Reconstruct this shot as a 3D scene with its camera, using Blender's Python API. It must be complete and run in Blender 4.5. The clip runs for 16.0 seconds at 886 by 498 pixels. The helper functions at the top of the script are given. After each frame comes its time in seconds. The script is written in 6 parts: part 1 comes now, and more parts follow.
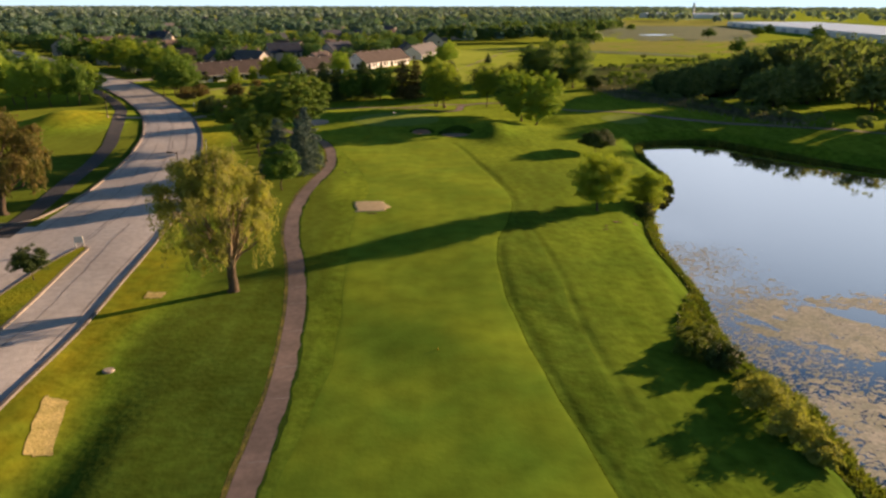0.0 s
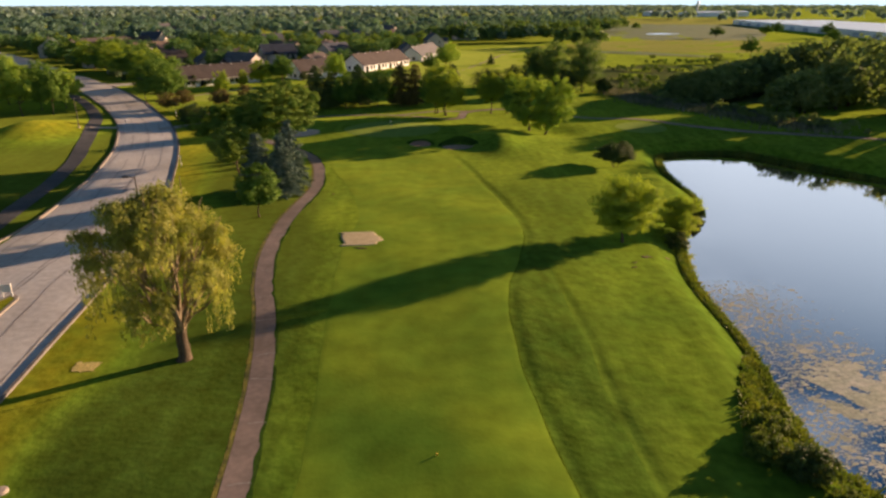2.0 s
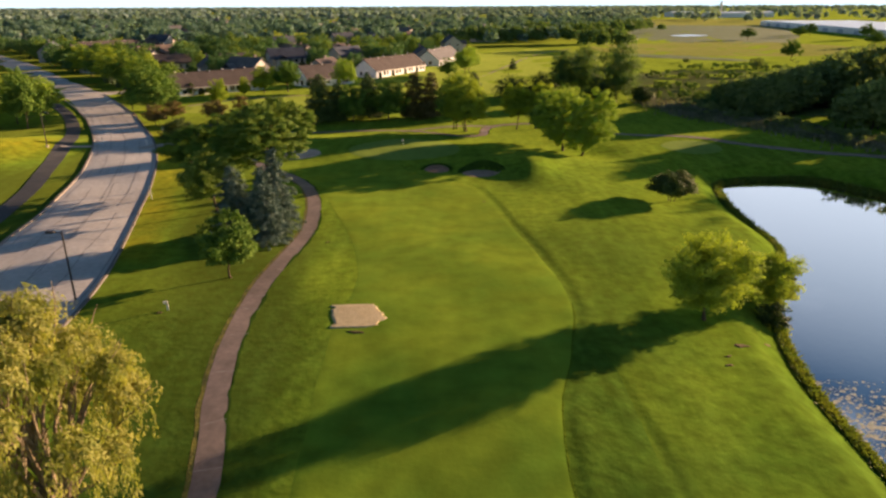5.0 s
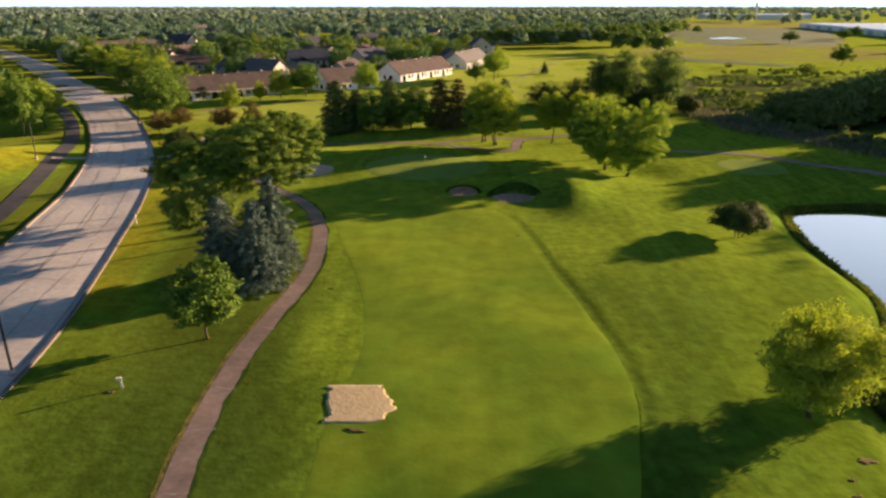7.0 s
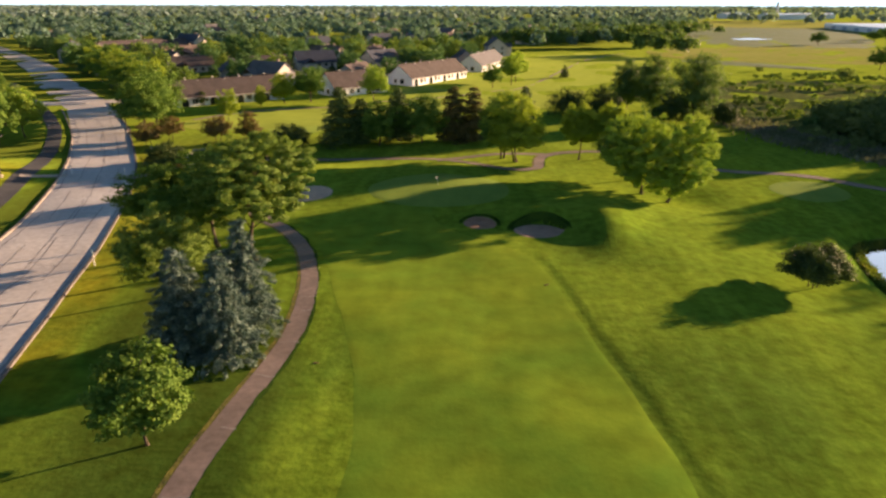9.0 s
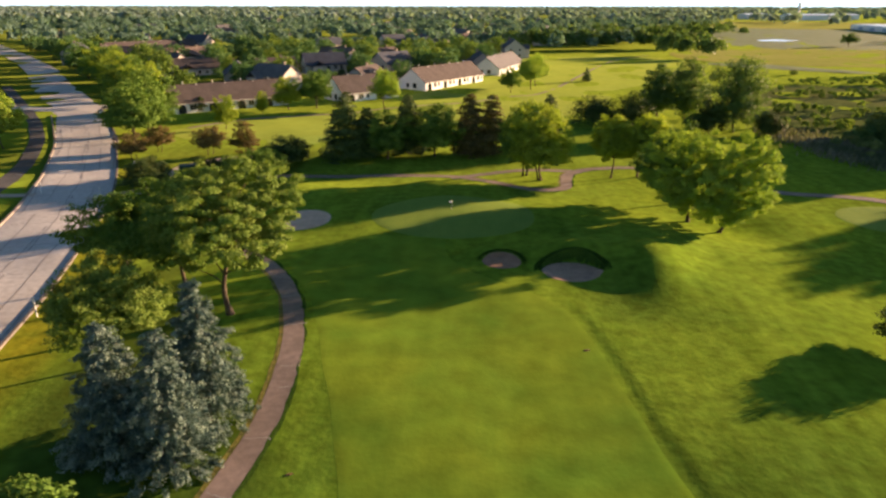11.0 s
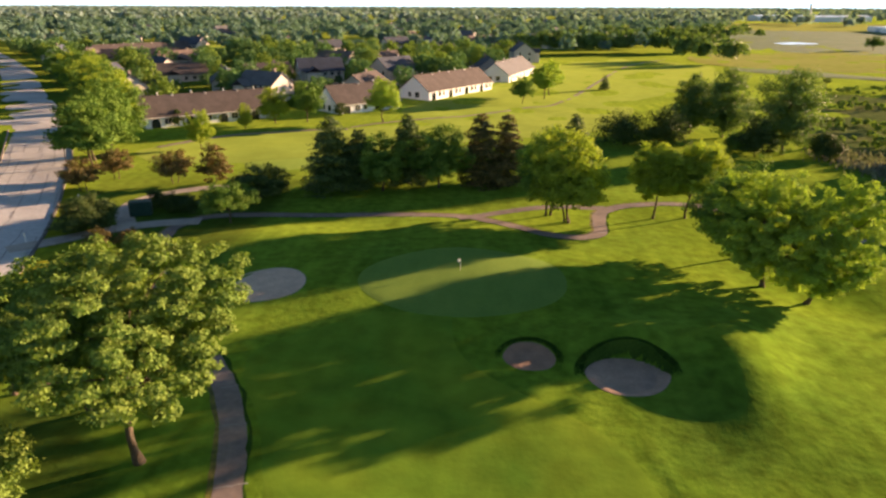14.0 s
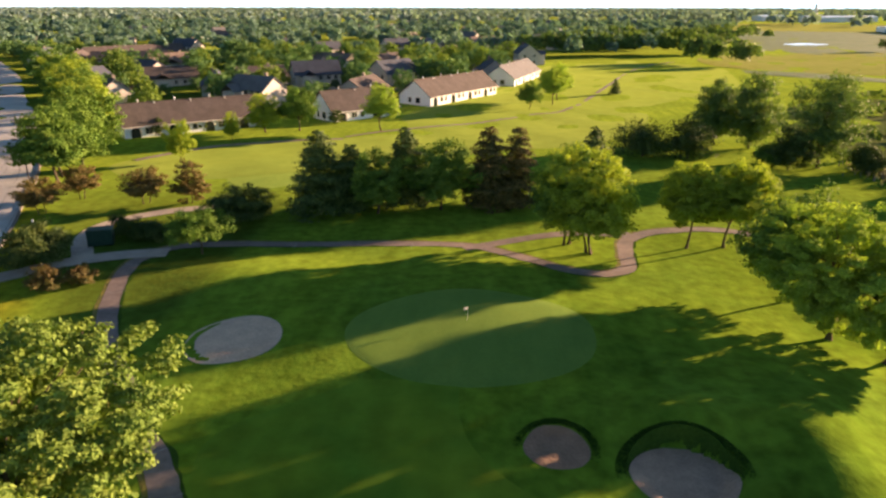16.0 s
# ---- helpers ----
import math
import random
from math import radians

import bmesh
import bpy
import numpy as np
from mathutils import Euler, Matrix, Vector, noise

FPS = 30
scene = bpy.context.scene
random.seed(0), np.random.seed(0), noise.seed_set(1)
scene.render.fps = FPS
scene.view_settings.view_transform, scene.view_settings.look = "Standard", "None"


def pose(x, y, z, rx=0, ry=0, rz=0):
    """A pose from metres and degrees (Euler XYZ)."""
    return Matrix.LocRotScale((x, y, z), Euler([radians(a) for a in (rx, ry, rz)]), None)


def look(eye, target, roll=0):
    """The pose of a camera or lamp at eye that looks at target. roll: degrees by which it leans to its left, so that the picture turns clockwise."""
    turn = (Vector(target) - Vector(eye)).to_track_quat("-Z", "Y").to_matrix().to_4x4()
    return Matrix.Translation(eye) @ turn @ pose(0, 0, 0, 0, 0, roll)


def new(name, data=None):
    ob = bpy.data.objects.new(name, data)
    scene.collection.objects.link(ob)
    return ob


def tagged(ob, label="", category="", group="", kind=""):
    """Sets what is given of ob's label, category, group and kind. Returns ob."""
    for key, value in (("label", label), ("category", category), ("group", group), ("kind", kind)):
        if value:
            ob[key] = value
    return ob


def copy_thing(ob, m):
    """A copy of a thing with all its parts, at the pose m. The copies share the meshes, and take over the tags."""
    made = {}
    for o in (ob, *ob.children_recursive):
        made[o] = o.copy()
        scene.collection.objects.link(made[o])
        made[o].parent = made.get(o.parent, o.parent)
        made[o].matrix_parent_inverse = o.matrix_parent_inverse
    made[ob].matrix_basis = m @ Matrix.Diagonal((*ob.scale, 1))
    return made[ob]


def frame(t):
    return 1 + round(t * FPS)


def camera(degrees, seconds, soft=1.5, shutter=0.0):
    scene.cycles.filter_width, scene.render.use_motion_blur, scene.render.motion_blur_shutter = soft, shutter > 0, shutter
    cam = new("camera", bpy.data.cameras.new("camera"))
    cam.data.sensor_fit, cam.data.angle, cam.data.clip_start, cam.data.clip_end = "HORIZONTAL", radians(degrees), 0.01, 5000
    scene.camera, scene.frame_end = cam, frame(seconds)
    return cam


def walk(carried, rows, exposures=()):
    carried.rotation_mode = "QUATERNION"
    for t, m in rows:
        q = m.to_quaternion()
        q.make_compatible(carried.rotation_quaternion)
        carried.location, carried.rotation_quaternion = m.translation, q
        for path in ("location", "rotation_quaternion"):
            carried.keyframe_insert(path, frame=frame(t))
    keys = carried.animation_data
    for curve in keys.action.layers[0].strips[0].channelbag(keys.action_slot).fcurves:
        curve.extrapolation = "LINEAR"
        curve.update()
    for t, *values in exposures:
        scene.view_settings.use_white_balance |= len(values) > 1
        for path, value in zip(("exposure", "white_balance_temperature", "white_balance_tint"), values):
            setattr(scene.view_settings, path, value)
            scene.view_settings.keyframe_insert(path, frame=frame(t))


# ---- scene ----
cam = camera(66.5, 16.0, soft=2.55)
PATH = [
    (0, (0.458, -0.989, 26.596), (0.543, 0.889, 25.914), 0.1),
    (0.5, (0.682, 2.965, 26.592), (0.766, 4.843, 25.91), 0.0),
    (1, (0.819, 6.383, 26.551), (0.902, 8.261, 25.868), -0.0),
    (1.5, (1.022, 9.667, 26.609), (1.102, 11.545, 25.925), -0.1),
    (2, (1.174, 12.969, 26.638), (1.254, 14.847, 25.953), -0.1),
    (2.5, (1.263, 16.385, 26.643), (1.34, 18.262, 25.957), -0.0),
    (3, (1.253, 20.423, 26.552), (1.328, 22.3, 25.868), -0.0),
    (3.5, (1.278, 23.919, 26.574), (1.354, 25.797, 25.889), -0.0),
    (4, (1.324, 27.287, 26.602), (1.392, 29.165, 25.918), -0.1),
    (6.5, (1.438, 45.382, 26.502), (1.415, 47.263, 25.821), -0.1),
    (7, (1.336, 49.01, 26.516), (1.299, 50.89, 25.835), -0.0),
    (7.5, (1.273, 52.553, 26.585), (1.219, 54.432, 25.903), 0.0),
    (8, (1.209, 56.005, 26.705), (1.14, 57.883, 26.022), 0.0),
    (8.5, (1.085, 59.535, 26.719), (1.011, 61.413, 26.034), 0.1),
    (9, (0.94, 63.846, 26.751), (0.866, 65.724, 26.067), 0.1),
    (11.5, (-0.011, 81.669, 26.342), (-0.133, 83.545, 25.661), 0.1),
    (12, (-0.242, 85.843, 26.46), (-0.367, 87.72, 25.78), 0.1),
    (12.5, (-0.486, 89.419, 26.552), (-0.612, 91.295, 25.871), 0.0),
    (13, (-0.726, 92.429, 26.569), (-0.852, 94.305, 25.888), 0.1),
    (13.5, (-0.992, 95.327, 26.651), (-1.118, 97.203, 25.969), 0.2),
    (14, (-1.301, 98.297, 26.683), (-1.426, 100.173, 26.002), 0.2),
    (14.5, (-1.518, 101.318, 26.583), (-1.646, 103.195, 25.903), 0.1),
    (15, (-1.828, 104.458, 26.637), (-1.955, 106.335, 25.958), 0.2),
    (15.5, (-2.075, 107.409, 26.568), (-2.203, 109.286, 25.888), 0.2),
    (16, (-2.281, 110.232, 26.461), (-2.411, 112.109, 25.782), 0.1),
]
walk(cam, [(t, look(eye, target, roll)) for t, eye, target, roll in PATH], exposures=[(0.0, 1.23), (4.0, 1.45), (7.0, 1.62), (9.0, 1.75), (12.5, 1.92), (16.0, 2.11)])

# ---- light ----
SUN_WAY = Vector((math.sin(radians(60)) * math.cos(radians(9.0)), math.cos(radians(60)) * math.cos(radians(9.0)), math.sin(radians(9.0))))
world = bpy.data.worlds.new("evening_sky")
scene.world = world
world.use_nodes = True
wn, wl = world.node_tree.nodes, world.node_tree.links
sky = wn.new("ShaderNodeTexSky")
sky.sky_type, sky.sun_disc = "NISHITA", False
sky.sun_elevation, sky.sun_rotation = radians(9.0), radians(60)
sky.air_density, sky.dust_density, sky.ozone_density = 1.0, 0.5, 1.0
wtc, wmap = wn.new("ShaderNodeTexCoord"), wn.new("ShaderNodeMapping")
wmap.inputs["Scale"].default_value = (1.0, 1.0, 3.2)
wnoise, wramp = wn.new("ShaderNodeTexNoise"), wn.new("ShaderNodeValToRGB")
wnoise.inputs["Scale"].default_value, wnoise.inputs["Detail"].default_value, wnoise.inputs["Roughness"].default_value = 2.3, 6, 0.55
wramp.color_ramp.elements[0].position, wramp.color_ramp.elements[1].position = 0.5, 0.68
wmix = wn.new("ShaderNodeMix")
wmix.data_type = "RGBA"
wmix.inputs["B"].default_value = (6.1, 8.0, 9.8, 1)
wmath = wn.new("ShaderNodeMath")
wmath.operation = "MULTIPLY"
wmath.inputs[1].default_value = 0.5
wl.new(wtc.outputs["Generated"], wmap.inputs["Vector"])
wl.new(wmap.outputs["Vector"], wnoise.inputs["Vector"])
wl.new(wnoise.outputs["Fac"], wramp.inputs["Fac"])
wl.new(wramp.outputs["Color"], wmath.inputs[0])
wl.new(wmath.outputs[0], wmix.inputs["Factor"])
wdim, wsep, whaze, wpale = wn.new("ShaderNodeMix"), wn.new("ShaderNodeSeparateXYZ"), wn.new("ShaderNodeMapRange"), wn.new("ShaderNodeMix")
wdim.data_type, wdim.blend_type = "RGBA", "MULTIPLY"
wdim.inputs["Factor"].default_value, wdim.inputs["B"].default_value = 1.0, (0.028, 0.215, 0.425, 1)
wpale.data_type = "RGBA"
wpale.inputs["B"].default_value = (8.5, 10.8, 12.8, 1)
whaze.inputs["From Min"].default_value, whaze.inputs["From Max"].default_value = 0.16, 0.47
whaze.inputs["To Min"].default_value, whaze.inputs["To Max"].default_value = 0.95, 0.0
wl.new(wtc.outputs["Generated"], wsep.inputs["Vector"])
wl.new(wsep.outputs["Z"], whaze.inputs["Value"])
wl.new(sky.outputs["Color"], wdim.inputs["A"])
wl.new(wdim.outputs["Result"], wpale.inputs["A"])
wdot, wglow, wboth = wn.new("ShaderNodeVectorMath"), wn.new("ShaderNodeMapRange"), wn.new("ShaderNodeMath")
wdot.operation, wboth.operation = "DOT_PRODUCT", "MULTIPLY"
wdot.inputs[1].default_value = (SUN_WAY.x, SUN_WAY.y, 0)
wglow.inputs["From Min"].default_value, wglow.inputs["From Max"].default_value = 0.15, 0.8
wglow.inputs["To Min"].default_value, wglow.inputs["To Max"].default_value = 0.05, 1.0
wl.new(wtc.outputs["Generated"], wdot.inputs[0])
wl.new(wdot.outputs["Value"], wglow.inputs["Value"])
wl.new(wglow.outputs["Result"], wboth.inputs[0])
wl.new(whaze.outputs["Result"], wboth.inputs[1])
wlow, wmost = wn.new("ShaderNodeMapRange"), wn.new("ShaderNodeMath")
wlow.inputs["From Min"].default_value, wlow.inputs["From Max"].default_value = 0.03, 0.15
wlow.inputs["To Min"].default_value, wlow.inputs["To Max"].default_value = 0.92, 0.0
wmost.operation = "MAXIMUM"
wl.new(wsep.outputs["Z"], wlow.inputs["Value"])
wl.new(wlow.outputs["Result"], wmost.inputs[0])
wl.new(wboth.outputs[0], wmost.inputs[1])
wl.new(wmost.outputs[0], wpale.inputs["Factor"])
wl.new(wpale.outputs["Result"], wmix.inputs["A"])
back = wn["Background"]
back.inputs["Strength"].default_value = 0.0435
wl.new(wmix.outputs["Result"], back.inputs["Color"])
sun = new("sun", bpy.data.lights.new("sun", "SUN"))
sun.data.energy, sun.data.angle, sun.data.color = 5.0, radians(0.6), (1.0, 0.638, 0.38)
sun.matrix_world = look(SUN_WAY * 500, (0, 0, 0))


# ---- materials ----
def material(name, colour, colour2=None, scale=1.0, rough=0.8, bump=0.0, bump_scale=8.0, fine=None, spread=(0.35, 0.65), specular=0.3, metal=0.0, detail=4.0, island=0.0, random_object=0.0, translucent=0.0, stretch=(1, 1, 1), streak=None, sheen=0.0):
    """Procedural surface: two colours mixed by noise, a finer mottling, bump and per-piece variation."""
    mat = bpy.data.materials.new(name)
    mat.use_nodes = True
    n, l = mat.node_tree.nodes, mat.node_tree.links
    b = n["Principled BSDF"]
    b.inputs["Roughness"].default_value, b.inputs["Metallic"].default_value = rough, metal
    b.inputs["Specular IOR Level"].default_value = specular
    tc, mp = n.new("ShaderNodeTexCoord"), n.new("ShaderNodeMapping")
    mp.inputs["Scale"].default_value = stretch
    l.new(tc.outputs["Object"], mp.inputs["Vector"])
    where = mp.outputs["Vector"]

    def noise_node(s, d=detail):
        t = n.new("ShaderNodeTexNoise")
        t.inputs["Scale"].default_value, t.inputs["Detail"].default_value = s, d
        l.new(where, t.inputs["Vector"])
        return t.outputs["Fac"]

    def ramp(f, lo, hi):
        r = n.new("ShaderNodeMapRange")
        r.inputs["From Min"].default_value, r.inputs["From Max"].default_value = lo, hi
        l.new(f, r.inputs["Value"])
        return r.outputs["Result"]

    def mixed(f, a, c, mode="MIX"):
        m = n.new("ShaderNodeMix")
        m.data_type, m.blend_type = "RGBA", mode
        for key, v in (("Factor", f), ("A", a), ("B", c)):
            if isinstance(v, (int, float)):
                m.inputs[key].default_value = v
            elif isinstance(v, tuple):
                m.inputs[key].default_value = (*v, 1)
            else:
                l.new(v, m.inputs[key])
        return m.outputs["Result"]

    col = mixed(ramp(noise_node(scale), *spread), colour, colour2 or colour)
    if fine:
        s, amount = fine
        col = mixed(ramp(noise_node(s, 3), 0.3, 0.7), mixed(1.0, col, (1 - amount,) * 3, "MULTIPLY"), mixed(1.0, col, (1 + amount,) * 3, "MULTIPLY"))
    if streak:
        s, amount, along = streak
        ms2 = n.new("ShaderNodeMapping")
        ms2.inputs["Scale"].default_value, ms2.inputs["Rotation"].default_value = (1, along, 1), (0, 0, radians(4))
        l.new(tc.outputs["Object"], ms2.inputs["Vector"])
        st = n.new("ShaderNodeTexNoise")
        st.inputs["Scale"].default_value, st.inputs["Detail"].default_value = s, 5
        l.new(ms2.outputs["Vector"], st.inputs["Vector"])
        col = mixed(ramp(st.outputs["Fac"], 0.32, 0.68), mixed(1.0, col, (1 - amount, 1 - amount * 0.75, 1 - amount), "MULTIPLY"), mixed(1.0, col, (1 + amount, 1 + amount * 0.75, 1 + amount), "MULTIPLY"))
    if sheen:
        b.inputs["Sheen Weight"].default_value, b.inputs["Sheen Roughness"].default_value = sheen, 0.5
        b.inputs["Sheen Tint"].default_value = (0.62, 0.75, 0.10, 1)
    if island or random_object:
        src = n.new("ShaderNodeNewGeometry").outputs["Random Per Island"] if island else n.new("ShaderNodeObjectInfo").outputs["Random"]
        a = island or random_object
        col = mixed(src, mixed(1.0, col, (1 - a, 1 - a * 0.8, 1 - a), "MULTIPLY"), mixed(1.0, col, (1 + a, 1 + a * 0.8, 1 + a * 0.6), "MULTIPLY"))
    l.new(col, b.inputs["Base Color"])
    if bump:
        bn = n.new("ShaderNodeBump")
        bn.inputs["Strength"].default_value, bn.inputs["Distance"].default_value = min(bump, 1.0), 0.15 * max(1, bump)
        l.new(noise_node(bump_scale, 5), bn.inputs["Height"])
        l.new(bn.outputs["Normal"], b.inputs["Normal"])
    if translucent:
        tr, ms = n.new("ShaderNodeBsdfTranslucent"), n.new("ShaderNodeMixShader")
        l.new(mixed(1.0, col, (1.15, 1.25, 0.55), "MULTIPLY"), tr.inputs["Color"])
        ms.inputs["Fac"].default_value = translucent
        l.new(b.outputs["BSDF"], ms.inputs[1])
        l.new(tr.outputs["BSDF"], ms.inputs[2])
        l.new(ms.outputs["Shader"], n["Material Output"].inputs["Surface"])
    return mat


M_ROUGH = material("rough_grass", (0.026, 0.068, 0.012), (0.045, 0.095, 0.013), 0.07, 0.95, 0.26, 1.9, (0.8, 0.3), specular=0.0, detail=7, streak=(0.5, 0.24, 0.2), sheen=0.14)
M_SEMI = material("semi_rough_grass", (0.042, 0.100, 0.013), (0.062, 0.124, 0.014), 0.1, 0.95, 0.34, 1.6, (0.8, 0.3), specular=0.0, detail=7, streak=(0.9, 0.26, 0.12), sheen=0.14)
M_FAIRWAY = material("fairway_grass", (0.088, 0.188, 0.020), (0.156, 0.240, 0.022), 0.11, 0.95, 0.10, 2.4, (0.40, 0.22), specular=0.0, detail=7, streak=(0.45, 0.10, 0.14), sheen=0.16)
M_EDGE = material("long_edge_grass", (0.060, 0.105, 0.010), (0.082, 0.126, 0.011), 0.8, 0.95, 0.5, 4.0, (2.0, 0.2), specular=0.0)
M_LIP = material("darkened_rim_grass", (0.034, 0.072, 0.013), (0.052, 0.098, 0.016), 0.8, 0.95, 0.15, 6.0, (5.0, 0.2), specular=0.0)
M_GREEN = material("putting_grass", (0.112, 0.208, 0.042), (0.136, 0.230, 0.046), 0.3, 0.9, 0.1, 8.0, (3.0, 0.05), specular=0.05, streak=(0.8, 0.08, 0.3), sheen=0.16)
M_VERGE = material("dry_verge_grass", (0.200, 0.205, 0.012), (0.120, 0.160, 0.011), 0.25, 0.95, 0.6, 3.0, (1.6, 0.2), specular=0.0, detail=7, sheen=0.16)
M_FIELD = material("field_grass", (0.102, 0.172, 0.042), (0.136, 0.198, 0.052), 0.03, 0.95, 0.3, 1.0, (0.3, 0.12), specular=0.0, detail=6, sheen=0.2)
M_MEADOW = material("far_meadow_grass", (0.175, 0.180, 0.075), (0.215, 0.200, 0.100), 0.02, 0.95, 0.3, 1.0, (0.2, 0.15), specular=0.0, detail=6, sheen=0.1)
M_MARSH = material("marsh_grass", (0.105, 0.150, 0.045), (0.150, 0.168, 0.062), 0.05, 0.95, 0.4, 0.8, (0.4, 0.25), specular=0.0, detail=7)
M_BARE = material("bare_field_earth", (0.138, 0.190, 0.082), (0.122, 0.186, 0.070), 0.02, 0.95, 0.4, 0.6, (0.15, 0.2), specular=0.1, detail=6)
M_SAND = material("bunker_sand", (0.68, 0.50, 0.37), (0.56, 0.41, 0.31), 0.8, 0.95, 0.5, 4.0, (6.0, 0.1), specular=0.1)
# Darker copies of the bunker sand; the deeper shade is put into the colour.
M_HALFSHADESAND = material("half_shade_bunker_sand", (0.48, 0.335, 0.245), (0.38, 0.265, 0.20), 0.8, 0.95, 0.5, 4.0, (6.0, 0.12), specular=0.1)
M_SHADESAND = material("shade_darkened_bunker_sand", (0.34, 0.215, 0.145), (0.25, 0.16, 0.11), 0.8, 0.9, 0.5, 4.0, (6.0, 0.1), specular=0.15)
M_SANDDRY = material("pale_sand", (0.72, 0.59, 0.36), (0.63, 0.51, 0.30), 1.2, 0.95, 0.2, 4.0, (5.0, 0.08), specular=0.1)
M_ROAD = material("worn_concrete_road", (0.59, 0.575, 0.56), (0.49, 0.475, 0.465), 0.12, 0.85, 0.2, 6.0, (1.5, 0.12), specular=0.2, detail=7)
M_TAR = material("crack_sealing_tar", (0.26, 0.245, 0.24), (0.34, 0.32, 0.31), 0.7, 0.7, 0.2, 9.0)
M_TRAIL = material("asphalt_trail", (0.060, 0.063, 0.070), (0.085, 0.085, 0.090), 0.4, 0.85, 0.3, 8.0, (3.0, 0.12))
M_PATH = material("old_asphalt_path", (0.258, 0.205, 0.184), (0.188, 0.150, 0.134), 0.35, 0.85, 0.08, 7.0, (2.0, 0.15), detail=7)
M_PATHEDGE = material("yellowish_path_edge", (0.21, 0.19, 0.03), (0.08, 0.09, 0.02), 0.9, 0.95, 0.5, 6.0, (4.0, 0.2))
M_CONC = material("pale_concrete", (0.50, 0.43, 0.36), (0.40, 0.34, 0.29), 0.5, 0.85, 0.25, 8.0, (3.0, 0.08))
M_GUTTER = material("dark_gutter_concrete", (0.15, 0.135, 0.13), (0.20, 0.18, 0.17), 0.9, 0.85, 0.2, 8.0, (3.0, 0.1))
M_KERB = material("kerb_concrete", (0.30, 0.265, 0.225), (0.24, 0.21, 0.185), 0.9, 0.85, 0.2, 8.0, (3.0, 0.1))
M_PALEBARK = material("pale_willow_bark", (0.30, 0.235, 0.15), (0.20, 0.155, 0.10), 3.0, 0.95, 0.9, 12.0, (14.0, 0.3), stretch=(1, 1, 0.25))
M_BARK = material("bark", (0.075, 0.055, 0.038), (0.12, 0.09, 0.06), 3.0, 0.95, 0.9, 12.0, (14.0, 0.3), stretch=(1, 1, 0.25))
